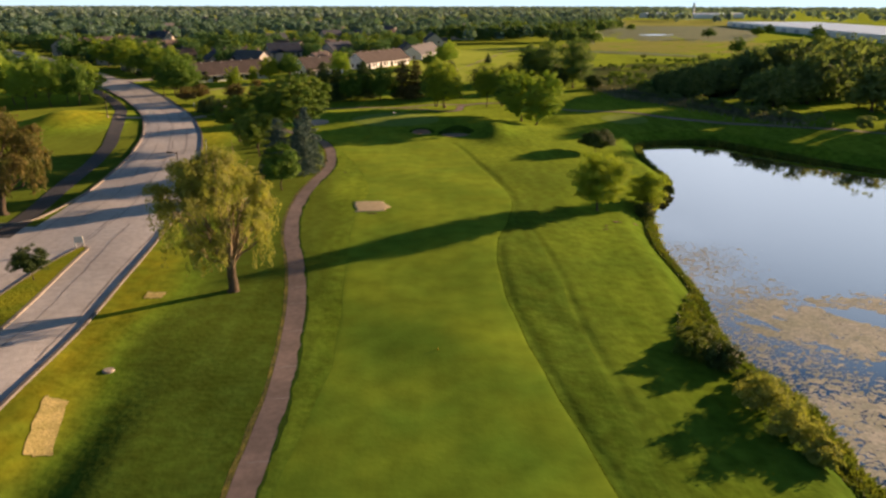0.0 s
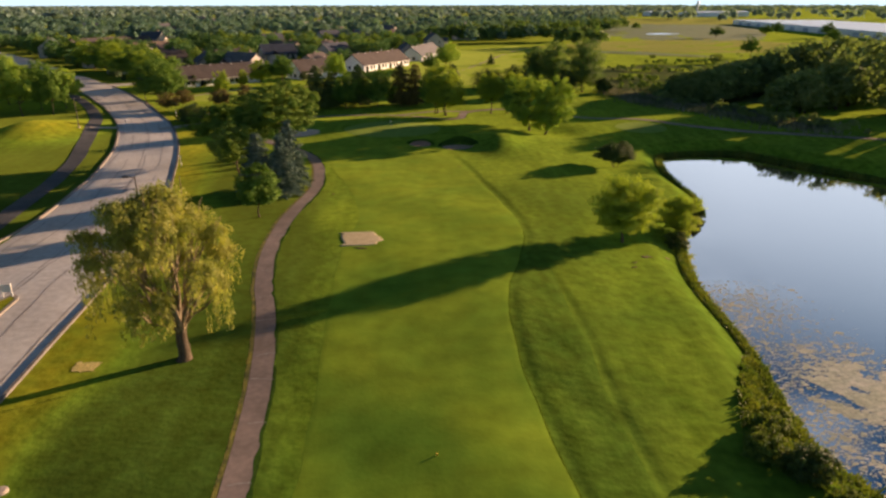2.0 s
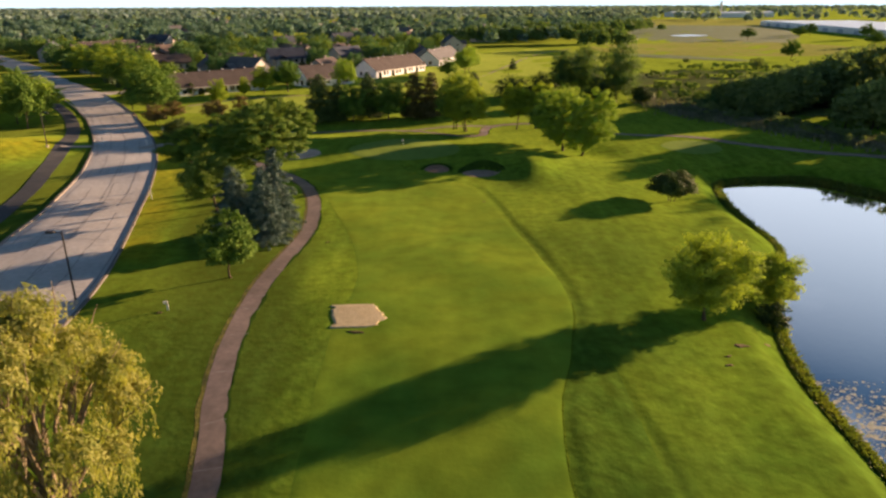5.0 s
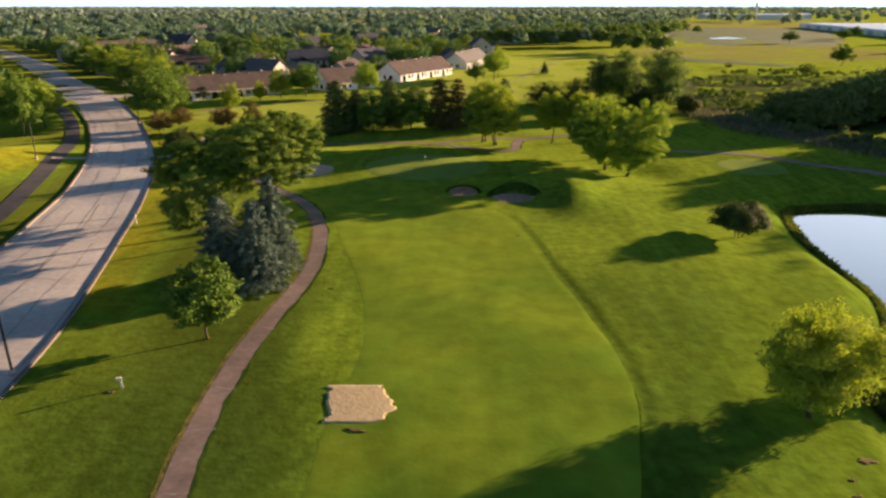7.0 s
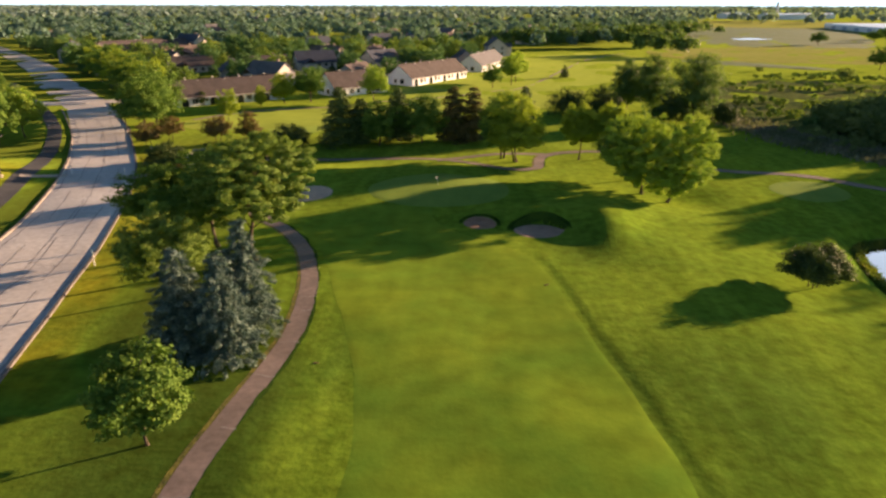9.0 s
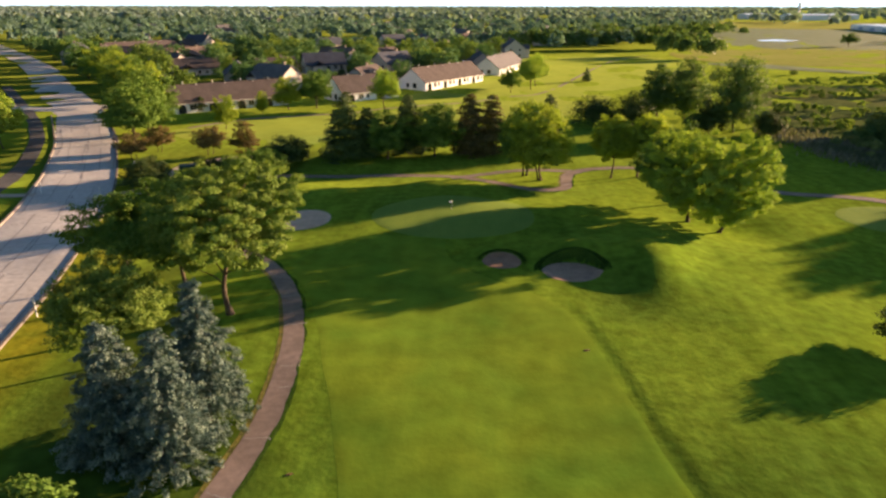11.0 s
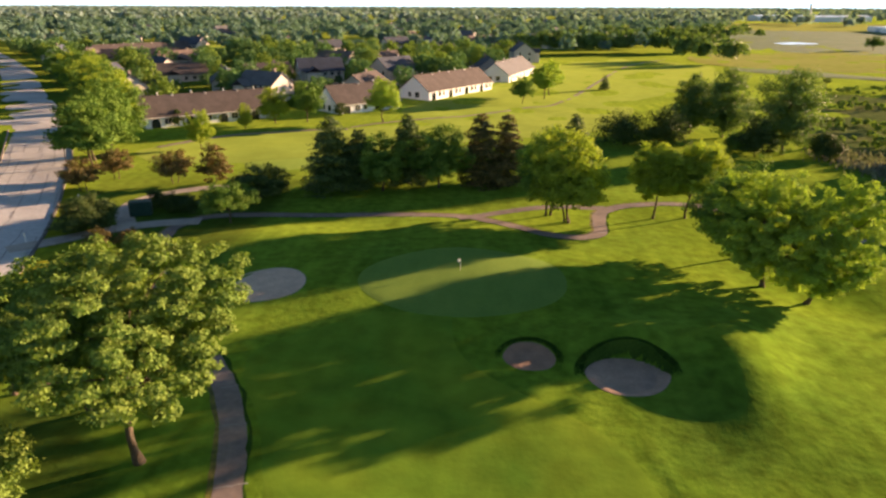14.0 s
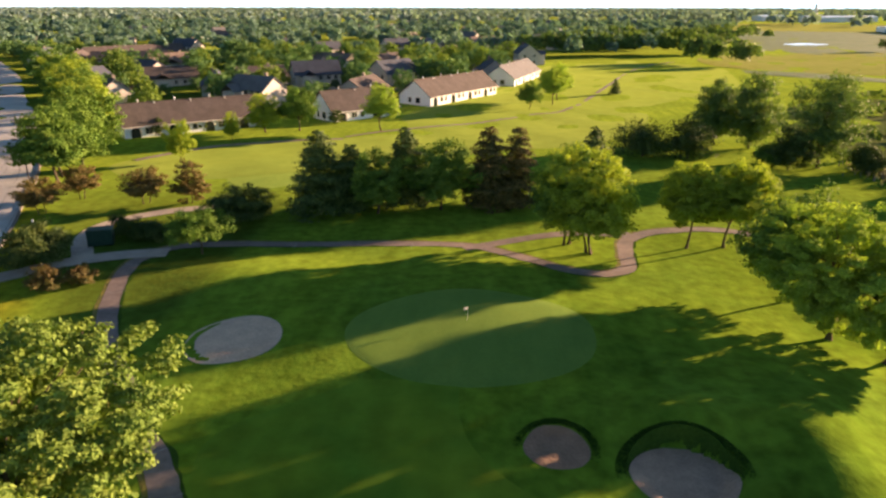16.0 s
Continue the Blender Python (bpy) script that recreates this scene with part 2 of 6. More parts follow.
LEAF = {
    "green": material("green_leaves", (0.102, 0.186, 0.034), (0.168, 0.258, 0.046), 0.3, 0.75, island=0.17, translucent=0.19, specular=0.08),
    "fresh": material("fresh_leaves", (0.262, 0.345, 0.050), (0.345, 0.410, 0.062), 0.3, 0.75, island=0.17, translucent=0.42, specular=0.08),
    "yellow": material("yellow_green_leaves", (0.262, 0.375, 0.060), (0.350, 0.445, 0.076), 0.3, 0.75, island=0.17, translucent=0.36, specular=0.08),
    "bronze": material("bronze_leaves", (0.190, 0.150, 0.055), (0.130, 0.135, 0.045), 0.5, 0.75, island=0.2, translucent=0.3, specular=0.08),
    "willow": material("willow_leaves", (0.400, 0.385, 0.130), (0.240, 0.270, 0.070), 0.5, 0.55, island=0.22, translucent=0.44, specular=0.08),
    "spruce": material("blue_spruce_needles", (0.060, 0.106, 0.097), (0.220, 0.292, 0.262), 1.3, 0.7, island=0.35, translucent=0.08, specular=0.1, spread=(0.35, 0.65), detail=2.0),
    "pine": material("pine_needles", (0.072, 0.116, 0.036), (0.118, 0.165, 0.048), 0.6, 0.6, island=0.5, translucent=0.15, specular=0.2),
    "brownpine": material("browning_needles", (0.165, 0.128, 0.050), (0.095, 0.095, 0.038), 0.6, 0.7, island=0.5, translucent=0.12, specular=0.15),
    "dark": material("dark_leaves", (0.050, 0.085, 0.024), (0.092, 0.126, 0.032), 0.6, 0.6, island=0.26, translucent=0.22, specular=0.2),
    "red": material("russet_leaves", (0.175, 0.118, 0.048), (0.130, 0.122, 0.042), 0.8, 0.6, island=0.24, translucent=0.3, specular=0.2),
    # Far, hazy and distant leaves: aerial haze is mixed into the colour, stepwise paler.
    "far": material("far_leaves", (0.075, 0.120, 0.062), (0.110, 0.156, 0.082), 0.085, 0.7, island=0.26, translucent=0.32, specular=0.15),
    "hazy": material("haze_tinted_far_leaves", (0.142, 0.228, 0.190), (0.195, 0.290, 0.245), 0.02, 0.8, island=0.22, translucent=0.32, specular=0.05),
    "distant": material("haze_tinted_distant_leaves", (0.210, 0.285, 0.290), (0.250, 0.325, 0.325), 0.006, 0.8, island=0.3, translucent=0.3, specular=0.1),
    "town": material("garden_leaves", (0.100, 0.192, 0.072), (0.152, 0.248, 0.092), 0.3, 0.75, island=0.3, translucent=0.22, specular=0.08),
    "lime": material("lime_garden_leaves", (0.165, 0.250, 0.055), (0.215, 0.290, 0.066), 0.3, 0.75, island=0.3, translucent=0.28, specular=0.08),
    "wood": material("woodland_leaves", (0.105, 0.175, 0.050), (0.170, 0.245, 0.062), 0.06, 0.6, island=0.26, translucent=0.32, specular=0.2),
    "forest": material("dense_wood_leaves", (0.160, 0.215, 0.090), (0.225, 0.285, 0.110), 0.06, 0.75, random_object=0.3, translucent=0.38, specular=0.08),
    "sallow": material("sallow_leaves", (0.370, 0.370, 0.110), (0.270, 0.295, 0.080), 0.4, 0.75, island=0.22, translucent=0.4, specular=0.08),
    "reed": material("dry_reeds", (0.232, 0.223, 0.186), (0.139, 0.162, 0.093), 0.15, 0.9, island=0.24, translucent=0.2, specular=0.1),
    "fescue": material("tall_dark_grass", (0.034, 0.076, 0.015), (0.060, 0.115, 0.021), 0.8, 0.9, island=0.3, translucent=0.2, specular=0.05),
    "bank": material("bank_weeds", (0.094, 0.150, 0.029), (0.187, 0.210, 0.040), 0.4, 0.7, island=0.26, translucent=0.3, specular=0.15),
}
M_WALL = material("white_siding", (0.80, 0.82, 0.86), (0.72, 0.74, 0.78), 0.3, 0.7, 0.1, 3.0, (2.0, 0.05))
M_SIDING = material("beige_siding", (0.50, 0.45, 0.41), (0.60, 0.55, 0.51), 0.02, 0.75, 0.1, 3.0, (2.0, 0.06))
M_BRICK = material("tan_masonry", (0.27, 0.22, 0.19), (0.21, 0.17, 0.15), 0.8, 0.85, 0.2, 6.0, (4.0, 0.1))
M_ROOFS = {
    "brown": material("brown_shingles", (0.114, 0.092, 0.088), (0.088, 0.072, 0.069), 0.5, 0.9, 0.3, 5.0, (2.5, 0.15)),
    "taupe": material("taupe_shingles", (0.165, 0.160, 0.168), (0.135, 0.13, 0.138), 0.5, 0.9, 0.3, 5.0, (2.5, 0.12)),
    "slate": material("slate_blue_shingles", (0.085, 0.095, 0.125), (0.065, 0.072, 0.095), 0.5, 0.9, 0.3, 5.0, (2.5, 0.12)),
    "grey": material("grey_shingles", (0.17, 0.165, 0.17), (0.13, 0.13, 0.135), 0.5, 0.9, 0.3, 5.0, (2.5, 0.12)),
    "orange": material("clay_coloured_shingles", (0.215, 0.16, 0.135), (0.175, 0.13, 0.11), 0.5, 0.9, 0.3, 5.0, (2.5, 0.12)),
}
M_PANE = material("window_glass", (0.02, 0.025, 0.03), None, 1.0, 0.08, specular=0.6)
M_TRIM = material("white_painted_trim", (0.80, 0.78, 0.74), (0.72, 0.70, 0.66), 2.0, 0.6)
M_STEEL = material("dark_painted_steel", (0.035, 0.03, 0.03), (0.05, 0.045, 0.04), 3.0, 0.45, metal=0.3)
M_WHITE = material("white_painted_metal", (0.78, 0.76, 0.72), (0.66, 0.64, 0.6), 3.0, 0.5)
M_YELLOW = material("yellow_plastic", (0.75, 0.50, 0.04), (0.6, 0.4, 0.03), 3.0, 0.5)
M_BIN = material("dark_green_steel", (0.012, 0.045, 0.035), (0.02, 0.06, 0.045), 2.0, 0.5)
M_ALGAE = material("floating_algae", (0.42, 0.44, 0.40), (0.35, 0.38, 0.31), 0.3, 0.8, 0.0, 6.0, (3.0, 0.2), island=0.3)
M_HAY = material("dry_straw", (0.62, 0.50, 0.19), (0.44, 0.37, 0.12), 1.2, 0.95, 0.3, 6.0, (5.0, 0.2))
M_WARE = material("white_metal_cladding", (0.78, 0.80, 0.84), (0.70, 0.73, 0.79), 0.03, 0.35, 0.0, 0.5, (0.1, 0.04), specular=0.8)
M_BLUE = material("blue_grey_cladding", (0.35, 0.42, 0.55), (0.42, 0.48, 0.58), 0.05, 0.6)
M_SOIL = material("dark_soil", (0.17, 0.115, 0.055), (0.11, 0.095, 0.03), 2.0, 0.95, 0.5, 8.0)

M_WATER = bpy.data.materials.new("pond_water")
M_WATER.use_nodes = True
wb = M_WATER.node_tree.nodes["Principled BSDF"]
wb.inputs["Base Color"].default_value = (0.020, 0.024, 0.040, 1)
wb.inputs["Specular Tint"].default_value = (1.0, 0.865, 0.845, 1)
wb.inputs["Roughness"].default_value, wb.inputs["IOR"].default_value, wb.inputs["Specular IOR Level"].default_value = 0.03, 22.0, 0.5
wt, wc, wbn = (M_WATER.node_tree.nodes.new(k) for k in ("ShaderNodeTexNoise", "ShaderNodeTexCoord", "ShaderNodeBump"))
wt.inputs["Scale"].default_value, wbn.inputs["Strength"].default_value, wbn.inputs["Distance"].default_value = 1.2, 0.05, 0.05
M_WATER.node_tree.links.new(wc.outputs["Object"], wt.inputs["Vector"])
M_WATER.node_tree.links.new(wt.outputs["Fac"], wbn.inputs["Height"])
M_WATER.node_tree.links.new(wbn.outputs["Normal"], wb.inputs["Normal"])


# ---- mesh helpers ----
def mesh_of(name, verts, faces, mat, smooth=False):
    """A mesh from an array of points and an array of triangles or quads."""
    verts, faces = np.asarray(verts, np.float32), np.asarray(faces, np.int32)
    me = bpy.data.meshes.new(name)
    k = faces.shape[1]
    me.vertices.add(len(verts))
    me.vertices.foreach_set("co", verts.ravel())
    me.loops.add(faces.size)
    me.loops.foreach_set("vertex_index", faces.ravel())
    me.polygons.add(len(faces))
    me.polygons.foreach_set("loop_start", np.arange(0, faces.size, k, dtype=np.int32))
    me.polygons.foreach_set("use_smooth", np.full(len(faces), smooth, bool))
    me.materials.append(mat)
    me.update(calc_edges=True)
    return me


def put(name, me, parent=None, label=""):
    ob = new(name, me)
    ob.parent = parent
    return tagged(ob, label)


def part(name, bm, mat, parent, label=""):
    me = bpy.data.meshes.new(name)
    bm.to_mesh(me)
    bm.free()
    me.materials.append(mat)
    return put(name, me, parent, label)


def empty(name, m, label, category, group=""):
    ob = new(name)
    ob.matrix_basis = m
    ob.empty_display_size = 0.3
    return tagged(ob, label, category, group)


def box(bm, cx, cy, cz, sx, sy, sz, bevel=0.0, turn=0.0):
    r = bmesh.ops.create_cube(bm, size=1, matrix=pose(cx, cy, cz, 0, 0, turn) @ Matrix.Diagonal((sx, sy, sz, 1)))
    if bevel:
        edges = {e for v in r["verts"] for e in v.link_edges}
        bmesh.ops.bevel(bm, geom=list(edges), offset=bevel, segments=2, affect="EDGES", profile=0.5)
    return bm


def boxes(*rows, bevel=0.0):
    bm = bmesh.new()
    for r in rows:
        box(bm, *r, bevel=bevel)
    return bm


def rod(bm, a, b, r0, r1=None, sides=10):
    a, b = Vector(a), Vector(b)
    m = Matrix.Translation((a + b) / 2) @ (b - a).to_track_quat("Z", "Y").to_matrix().to_4x4()
    bmesh.ops.create_cone(bm, cap_ends=True, segments=sides, radius1=r0, radius2=r0 if r1 is None else r1, depth=(b - a).length, matrix=m)
    return bm


def curve_through(pts, step=1.0):
    """Points every step metres along a smooth line through pts."""
    p = np.array(pts, float)
    p = np.vstack([2 * p[0] - p[1], p, 2 * p[-1] - p[-2]])
    out = []
    for a, b, c, d in zip(p[:-3], p[1:-2], p[2:-1], p[3:]):
        n = max(2, int(np.linalg.norm(c - b) / step))
        u = (np.arange(n) / n)[:, None]
        out.append(0.5 * (2 * b + (c - a) * u + (2 * a - 5 * b + 4 * c - d) * u**2 + (3 * b - a - 3 * c + d) * u**3))
    return np.vstack([*out, p[-2:-1]])


# ---- land ----
def smooth(a, b, v):
    u = np.clip((v - a) / (b - a), 0, 1)
    return u * u * (3 - 2 * u)


WATER = -3.75
SHORE = np.array([(30.0, 10), (29.5, 22), (30.2, 34), (30.6, 39.2), (31.2, 44), (29.5, 50.5), (29.8, 57), (31.2, 63.5), (32.0, 70.5), (32.4, 78), (33.2, 85), (35.2, 92.5), (38.4, 100), (43.5, 109), (47.0, 117),
                  (47.3, 125), (48.0, 135), (49.8, 143), (51.8, 148.5), (56, 151.2), (63, 152.3), (70, 150.8), (75, 142.5), (82, 132), (91, 122), (104, 108), (122, 92), (136, 60), (134, 20), (110, -18), (66, -25), (38, -10)])
SHORE = curve_through(np.vstack([SHORE, SHORE[:1]]), 3.0)[:-1]


def shore_gap(x, y):
    """Signed distance to the waterline, positive on land."""
    best, inside = np.full(x.shape, 1e9), np.zeros(x.shape, bool)
    for (ax, ay), (bx, by) in zip(SHORE, np.roll(SHORE, -1, 0)):
        dx, dy = bx - ax, by - ay
        u = np.clip(((x - ax) * dx + (y - ay) * dy) / (dx * dx + dy * dy), 0, 1)
        best = np.minimum(best, (x - ax - u * dx) ** 2 + (y - ay - u * dy) ** 2)
        inside ^= ((ay > y) != (by > y)) & (x < ax + (y - ay) / (dy if dy else 1e-9) * dx)
    return np.where(inside, -1, 1) * np.sqrt(best)


def mound(x, y, cx, cy, rx, ry, turn=0.0):
    c, s = math.cos(radians(turn)), math.sin(radians(turn))
    u, v = ((x - cx) * c + (y - cy) * s) / rx, (-(x - cx) * s + (y - cy) * c) / ry
    return np.exp(-(u * u + v * v))


def bowl(x, y, cx, cy, rx, ry, turn, wall):
    """1 inside an ellipse, falling to 0 over its rim: outside it where a grass wall stands, inside it where the sand runs up to the turf."""
    c, s = math.cos(radians(turn)), math.sin(radians(turn))
    u, v = ((x - cx) * c + (y - cy) * s) / rx, (-(x - cx) * s + (y - cy) * c) / ry
    r = np.sqrt(u * u + v * v)
    w = wall * smooth(-0.35, 0.45, (y - cy) / (ry * np.maximum(r, 0.3)))
    return 1 - smooth(0.80 + 0.18 * w, 0.97 + 0.17 * w, r)


def sand_rim(x, y, cx, cy, rx, ry, turn, wall):
    """How far the sand has run up to the turf, 0 to 1."""
    c, s = math.cos(radians(turn)), math.sin(radians(turn))
    u, v = ((x - cx) * c + (y - cy) * s) / rx, (-(x - cx) * s + (y - cy) * c) / ry
    r = np.sqrt(u * u + v * v)
    w = wall * smooth(-0.35, 0.45, (y - cy) / (ry * np.maximum(r, 0.3)))
    return (1 - w) * smooth(0.62, 0.94, r)


BUNKERS = [(9.8, 144.4, 3.2, 3.1, 0.0, -0.2, 1.0), (2.4, 146.4, 2.1, 2.0, -20.0, 0.2, 0.1), (-23.1, 159.3, 4.0, 4.2, 0.0, 0.42, 0.0)]
FAIR_Y = [8, 20, 31, 38, 46, 59, 66, 74, 84, 91, 97, 107, 116, 125, 133, 137, 139.5, 141.5, 144, 148, 154]
FAIR_L = [-9, -8.6, -8, -7.2, -6.2, -6.5, -7, -7.2, -7.5, -7, -6, -7.2, -9.5, -12.4, -14.8, -16.6, -18.2, -19.2, -20.4, -20.0, -9.0]
FAIR_R = [14.2, 13.2, 12.2, 11.2, 10.3, 9.4, 9.5, 10.1, 13.0, 14.6, 14.7, 13.2, 11.4, 10.4, 8.9, 6.9, 4.4, 0.8, -2.2, -3.8, -4.2]


def bare_land(x, y):
    """Height of the ground without the bunkers."""
    x, y = np.asarray(x, float), np.asarray(y, float)
    near = (x > -30) & (x < 180) & (y > -80) & (y < 210)
    d = np.full(x.shape, 60.0)
    if near.any():
        d[near] = shore_gap(x[near], y[near])
    z = WATER + 2.2 * smooth(-0.5, 4.5, d) + 1.55 * smooth(2, 26, d) - 1.5 * smooth(0, -6, d)
    on = smooth(6, 20, d)
    z = z + on * (1.1 * mound(x, y, -3, 165, 18, 15) + 0.9 * mound(x, y, 18, 150, 6.5, 8) + 1.0 * mound(x, y, 19.0, 146, 3.2, 8, -12) + 0.6 * mound(x, y, -29, 173, 9, 6) + 1.1 * mound(x, y, 10.8, 149.6, 4.6, 2.6) + 0.4 * mound(x, y, 2.6, 149.4, 3.4, 2) - 0.8 * mound(x, y, 31, 162, 7, 8) - 0.7 * mound(x, y, -14, 56, 20, 22) + 0.5 * mound(x, y, -22, 133, 9, 10))
    z = z - 0.75 * smooth(-28.2, -23.2, x) * (1 - smooth(-22.8, -17.6, x)) * smooth(18, 26, y) * smooth(50, 36, y)
    z = z + 3.0 * mound(x, y, -80, 160, 9, 15) + 0.5 * mound(x, y, -12, 200, 30, 8)
    z = z + on * 0.10 * (np.sin(x * 0.31 + 0.7 * np.sin(y * 0.13)) * np.cos(y * 0.23 + 1.0) + 0.6 * np.sin(x * 0.11 - y * 0.17))
    right = np.interp(y, FAIR_Y, FAIR_R)
    edge = smooth(15, 25, y) * smooth(140, 132, y) * on
    z = z + edge * (0.035 * np.exp(-(((x - right - 1.5) / 0.9) ** 2)) - 0.04 * np.exp(-(((x - right - 0.45) / 0.42) ** 2)))
    track = 15.85 + 0.2 * np.sin(y * 0.21)
    z = z + smooth(36, 44, y) * smooth(84, 76, y) * (0.03 * np.exp(-(((x - track - 0.9) / 0.8) ** 2)) - 0.06 * np.exp(-(((x - track) / 0.42) ** 2)))
    rolling = smooth(right + 0.5, right + 3, x) * smooth(30, 42, y) * smooth(90, 70, y) * on
    z = z + rolling * (0.07 * np.sin(x * 0.75 + 0.9 * np.sin(y * 0.33)) * np.cos(y * 0.62 + 0.5 * np.sin(x * 0.4)) + 0.10 * np.exp(-(((y - 58 - 0.12 * x) / 1.3) ** 2)))
    return z


def land(x, y):
    """Height of the ground."""
    x, y = np.asarray(x, float), np.asarray(y, float)
    z = bare_land(x, y)
    for cx, cy, rx, ry, turn, floor, wall in BUNKERS:
        b = bowl(x, y, cx, cy, rx, ry, turn, wall)
        z = z * (1 - b) + (floor - 0.12) * b
    return z


def ground_z(x, y):
    return float(land(np.array([x]), np.array([y]))[0])


def steps(*spans):
    out = [np.arange(a, b, s) for a, b, s in spans]
    return np.concatenate(out)


def grow(start, end, first, rate=1.25):
    out, s = [start], first
    while abs(out[-1] - start) < abs(end - start):
        out.append(out[-1] + math.copysign(s, end - start))
        s *= rate
    return np.array(out)


GX = np.concatenate([grow(-120, -4600, 3)[::-1], steps((-118.5, -50, 1.5), (-50, -28, 1.0), (-28, -20, 0.5), (-20, -8, 0.8), (-8, -1, 0.6), (-1, 17.5, 0.33), (17.5, 60, 0.8), (60, 120, 1.6)), grow(120, 4600, 3)])
GY = np.concatenate([grow(-30, -4600, 4)[::-1], steps((-27, 20, 2.0), (20, 136, 0.8), (136, 140, 0.6), (140, 151, 0.35), (151, 166, 0.5), (166, 230, 1.0)), grow(230, 4600, 4)])


def sheet(xs, ys, lift=0.0):
    X, Y = np.meshgrid(xs, ys)
    v = np.stack([X.ravel(), Y.ravel(), land(X.ravel(), Y.ravel()) + lift], -1)
    i = np.arange(X.size).reshape(X.shape)
    f = np.stack([i[:-1, :-1], i[:-1, 1:], i[1:, 1:], i[1:, :-1]], -1).reshape(-1, 4)
    return v, f


ROADSIDE = [(-28, 0), (-28.5, 20), (-28.8, 40), (-29.0, 55), (-29.7, 67), (-30.6, 82), (-32.6, 100), (-37.8, 121), (-45.5, 148), (-55.8, 174.5), (-69.7, 201.6), (-77.5, 216), (-101.5, 254)]


def dryness(x, y):
    """How parched the grass is: yellow beside the road and above the pond's bank."""
    d = x - np.interp(y, [p[1] for p in ROADSIDE], [p[0] for p in ROADSIDE])
    width = np.interp(y, [60, 88], [7.6, 7.5]) + 1.5 * np.sin(y * 0.09) + 0.9 * np.sin(y * 0.31 + 1)
    road = (1 - 0.72 * smooth(72, 80, y) * smooth(107, 101, y)) * smooth(-1, 0, d) * smooth(1.35, 0.35, d / width) * smooth(215, 190, y)
    s = np.full(x.shape, 60.0)
    near = (x > 0) & (x < 70) & (y > 10) & (y < 170)
    s[near] = shore_gap(x[near], y[near])
    bank = 0.55 * smooth(3, 6, s) * smooth(17, 8, s) * smooth(125, 100, y)
    town = smooth(10, -10, x - np.interp(y, [262, 292, 340, 400, 470, 510, 600, 1000, 5000], [-84, -40, -9, 8, 20, 95, 130, 300, 1900])) * smooth(250, 275, y)
    right = (0.5 - (0.28 + 0.1 * smooth(75, 55, y)) * smooth(8, 12, x) * smooth(132, 104, y)) * smooth(0, np.interp(y, [84, 96], [7.0, 3.6]), x - np.interp(y, [84, 96, 112, 140], [-12.5, -13.5, -14.0, -32])) * smooth(215, 185, y) + 0.45 * smooth(185, 215, y) * (1 - town) - 0.26 * mound(x, y, 15.0, 138.5, 4.0, 6.0, 20)
    hill = 0.95 * mound(x, y, -78, 163, 10, 14) + 0.3 * mound(x, y, 22, 148, 9, 11)
    return np.clip(np.maximum(road, np.maximum(right + 0.45 * bank, np.where(hill > 0.05, hill + 0.3 * smooth(0.05, 0.4, hill), 0))), 0, 1)


mn, ml = M_ROUGH.node_tree.nodes, M_ROUGH.node_tree.links
grass_in = mn["Principled BSDF"].inputs["Base Color"]
grass_col = grass_in.links[0].from_socket
att, dry_mix, dry_noise, dry_fac = mn.new("ShaderNodeAttribute"), mn.new("ShaderNodeMix"), mn.new("ShaderNodeTexNoise"), mn.new("ShaderNodeMath")
att.attribute_name = "dryness"
dry_noise.inputs["Scale"].default_value, dry_noise.inputs["Detail"].default_value = 0.45, 6
dry_tc, dry_range, dry_tint = mn.new("ShaderNodeTexCoord"), mn.new("ShaderNodeMapRange"), mn.new("ShaderNodeMix")
ml.new(dry_tc.outputs["Object"], dry_noise.inputs["Vector"])
dry_range.inputs["From Min"].default_value, dry_range.inputs["From Max"].default_value, dry_range.inputs["To Min"].default_value = 0.34, 0.66, 0.6
ml.new(dry_noise.outputs["Fac"], dry_range.inputs["Value"])
mid_fac, dry_fac2, mid_mix, mid_tint = mn.new("ShaderNodeMapRange"), mn.new("ShaderNodeMapRange"), mn.new("ShaderNodeMix"), mn.new("ShaderNodeMix")
mid_fac.inputs["From Max"].default_value = 0.5
dry_fac2.inputs["From Min"].default_value = 0.5
for step in (mid_fac, dry_fac2):
    ml.new(att.outputs["Fac"], step.inputs["Value"])
dry_fac.operation = "MULTIPLY"
ml.new(dry_range.outputs["Result"], dry_fac.inputs[0])
ml.new(dry_fac2.outputs["Result"], dry_fac.inputs[1])
for mix, tint, fac, colour in ((mid_mix, mid_tint, mid_fac.outputs["Result"], (3.2, 2.5, 1.5, 1)), (dry_mix, dry_tint, dry_fac.outputs[0], (6.0, 2.6, 1.05, 1))):
    mix.data_type = tint.data_type = "RGBA"
    tint.blend_type = "MULTIPLY"
    tint.inputs["Factor"].default_value, tint.inputs["B"].default_value = 1.0, colour
    ml.new(grass_col, tint.inputs["A"])
    ml.new(tint.outputs["Result"], mix.inputs["B"])
    ml.new(fac, mix.inputs["Factor"])
ml.new(grass_col, mid_mix.inputs["A"])
ml.new(mid_mix.outputs["Result"], dry_mix.inputs["A"])
ml.new(dry_mix.outputs["Result"], grass_in)

v, f = sheet(GX, GY)
ground = put("ground", mesh_of("ground", v, f, M_ROUGH, True))
dry_at = ground.data.attributes.new("dryness", "FLOAT", "POINT")
dry_at.data.foreach_set("value", dryness(v[:, 0], v[:, 1]).astype(np.float32))
tagged(ground, "rough mown grass of a golf course and the land beyond", "ground", kind="structure")

water_bm = bmesh.new()
ctr = SHORE.mean(0)
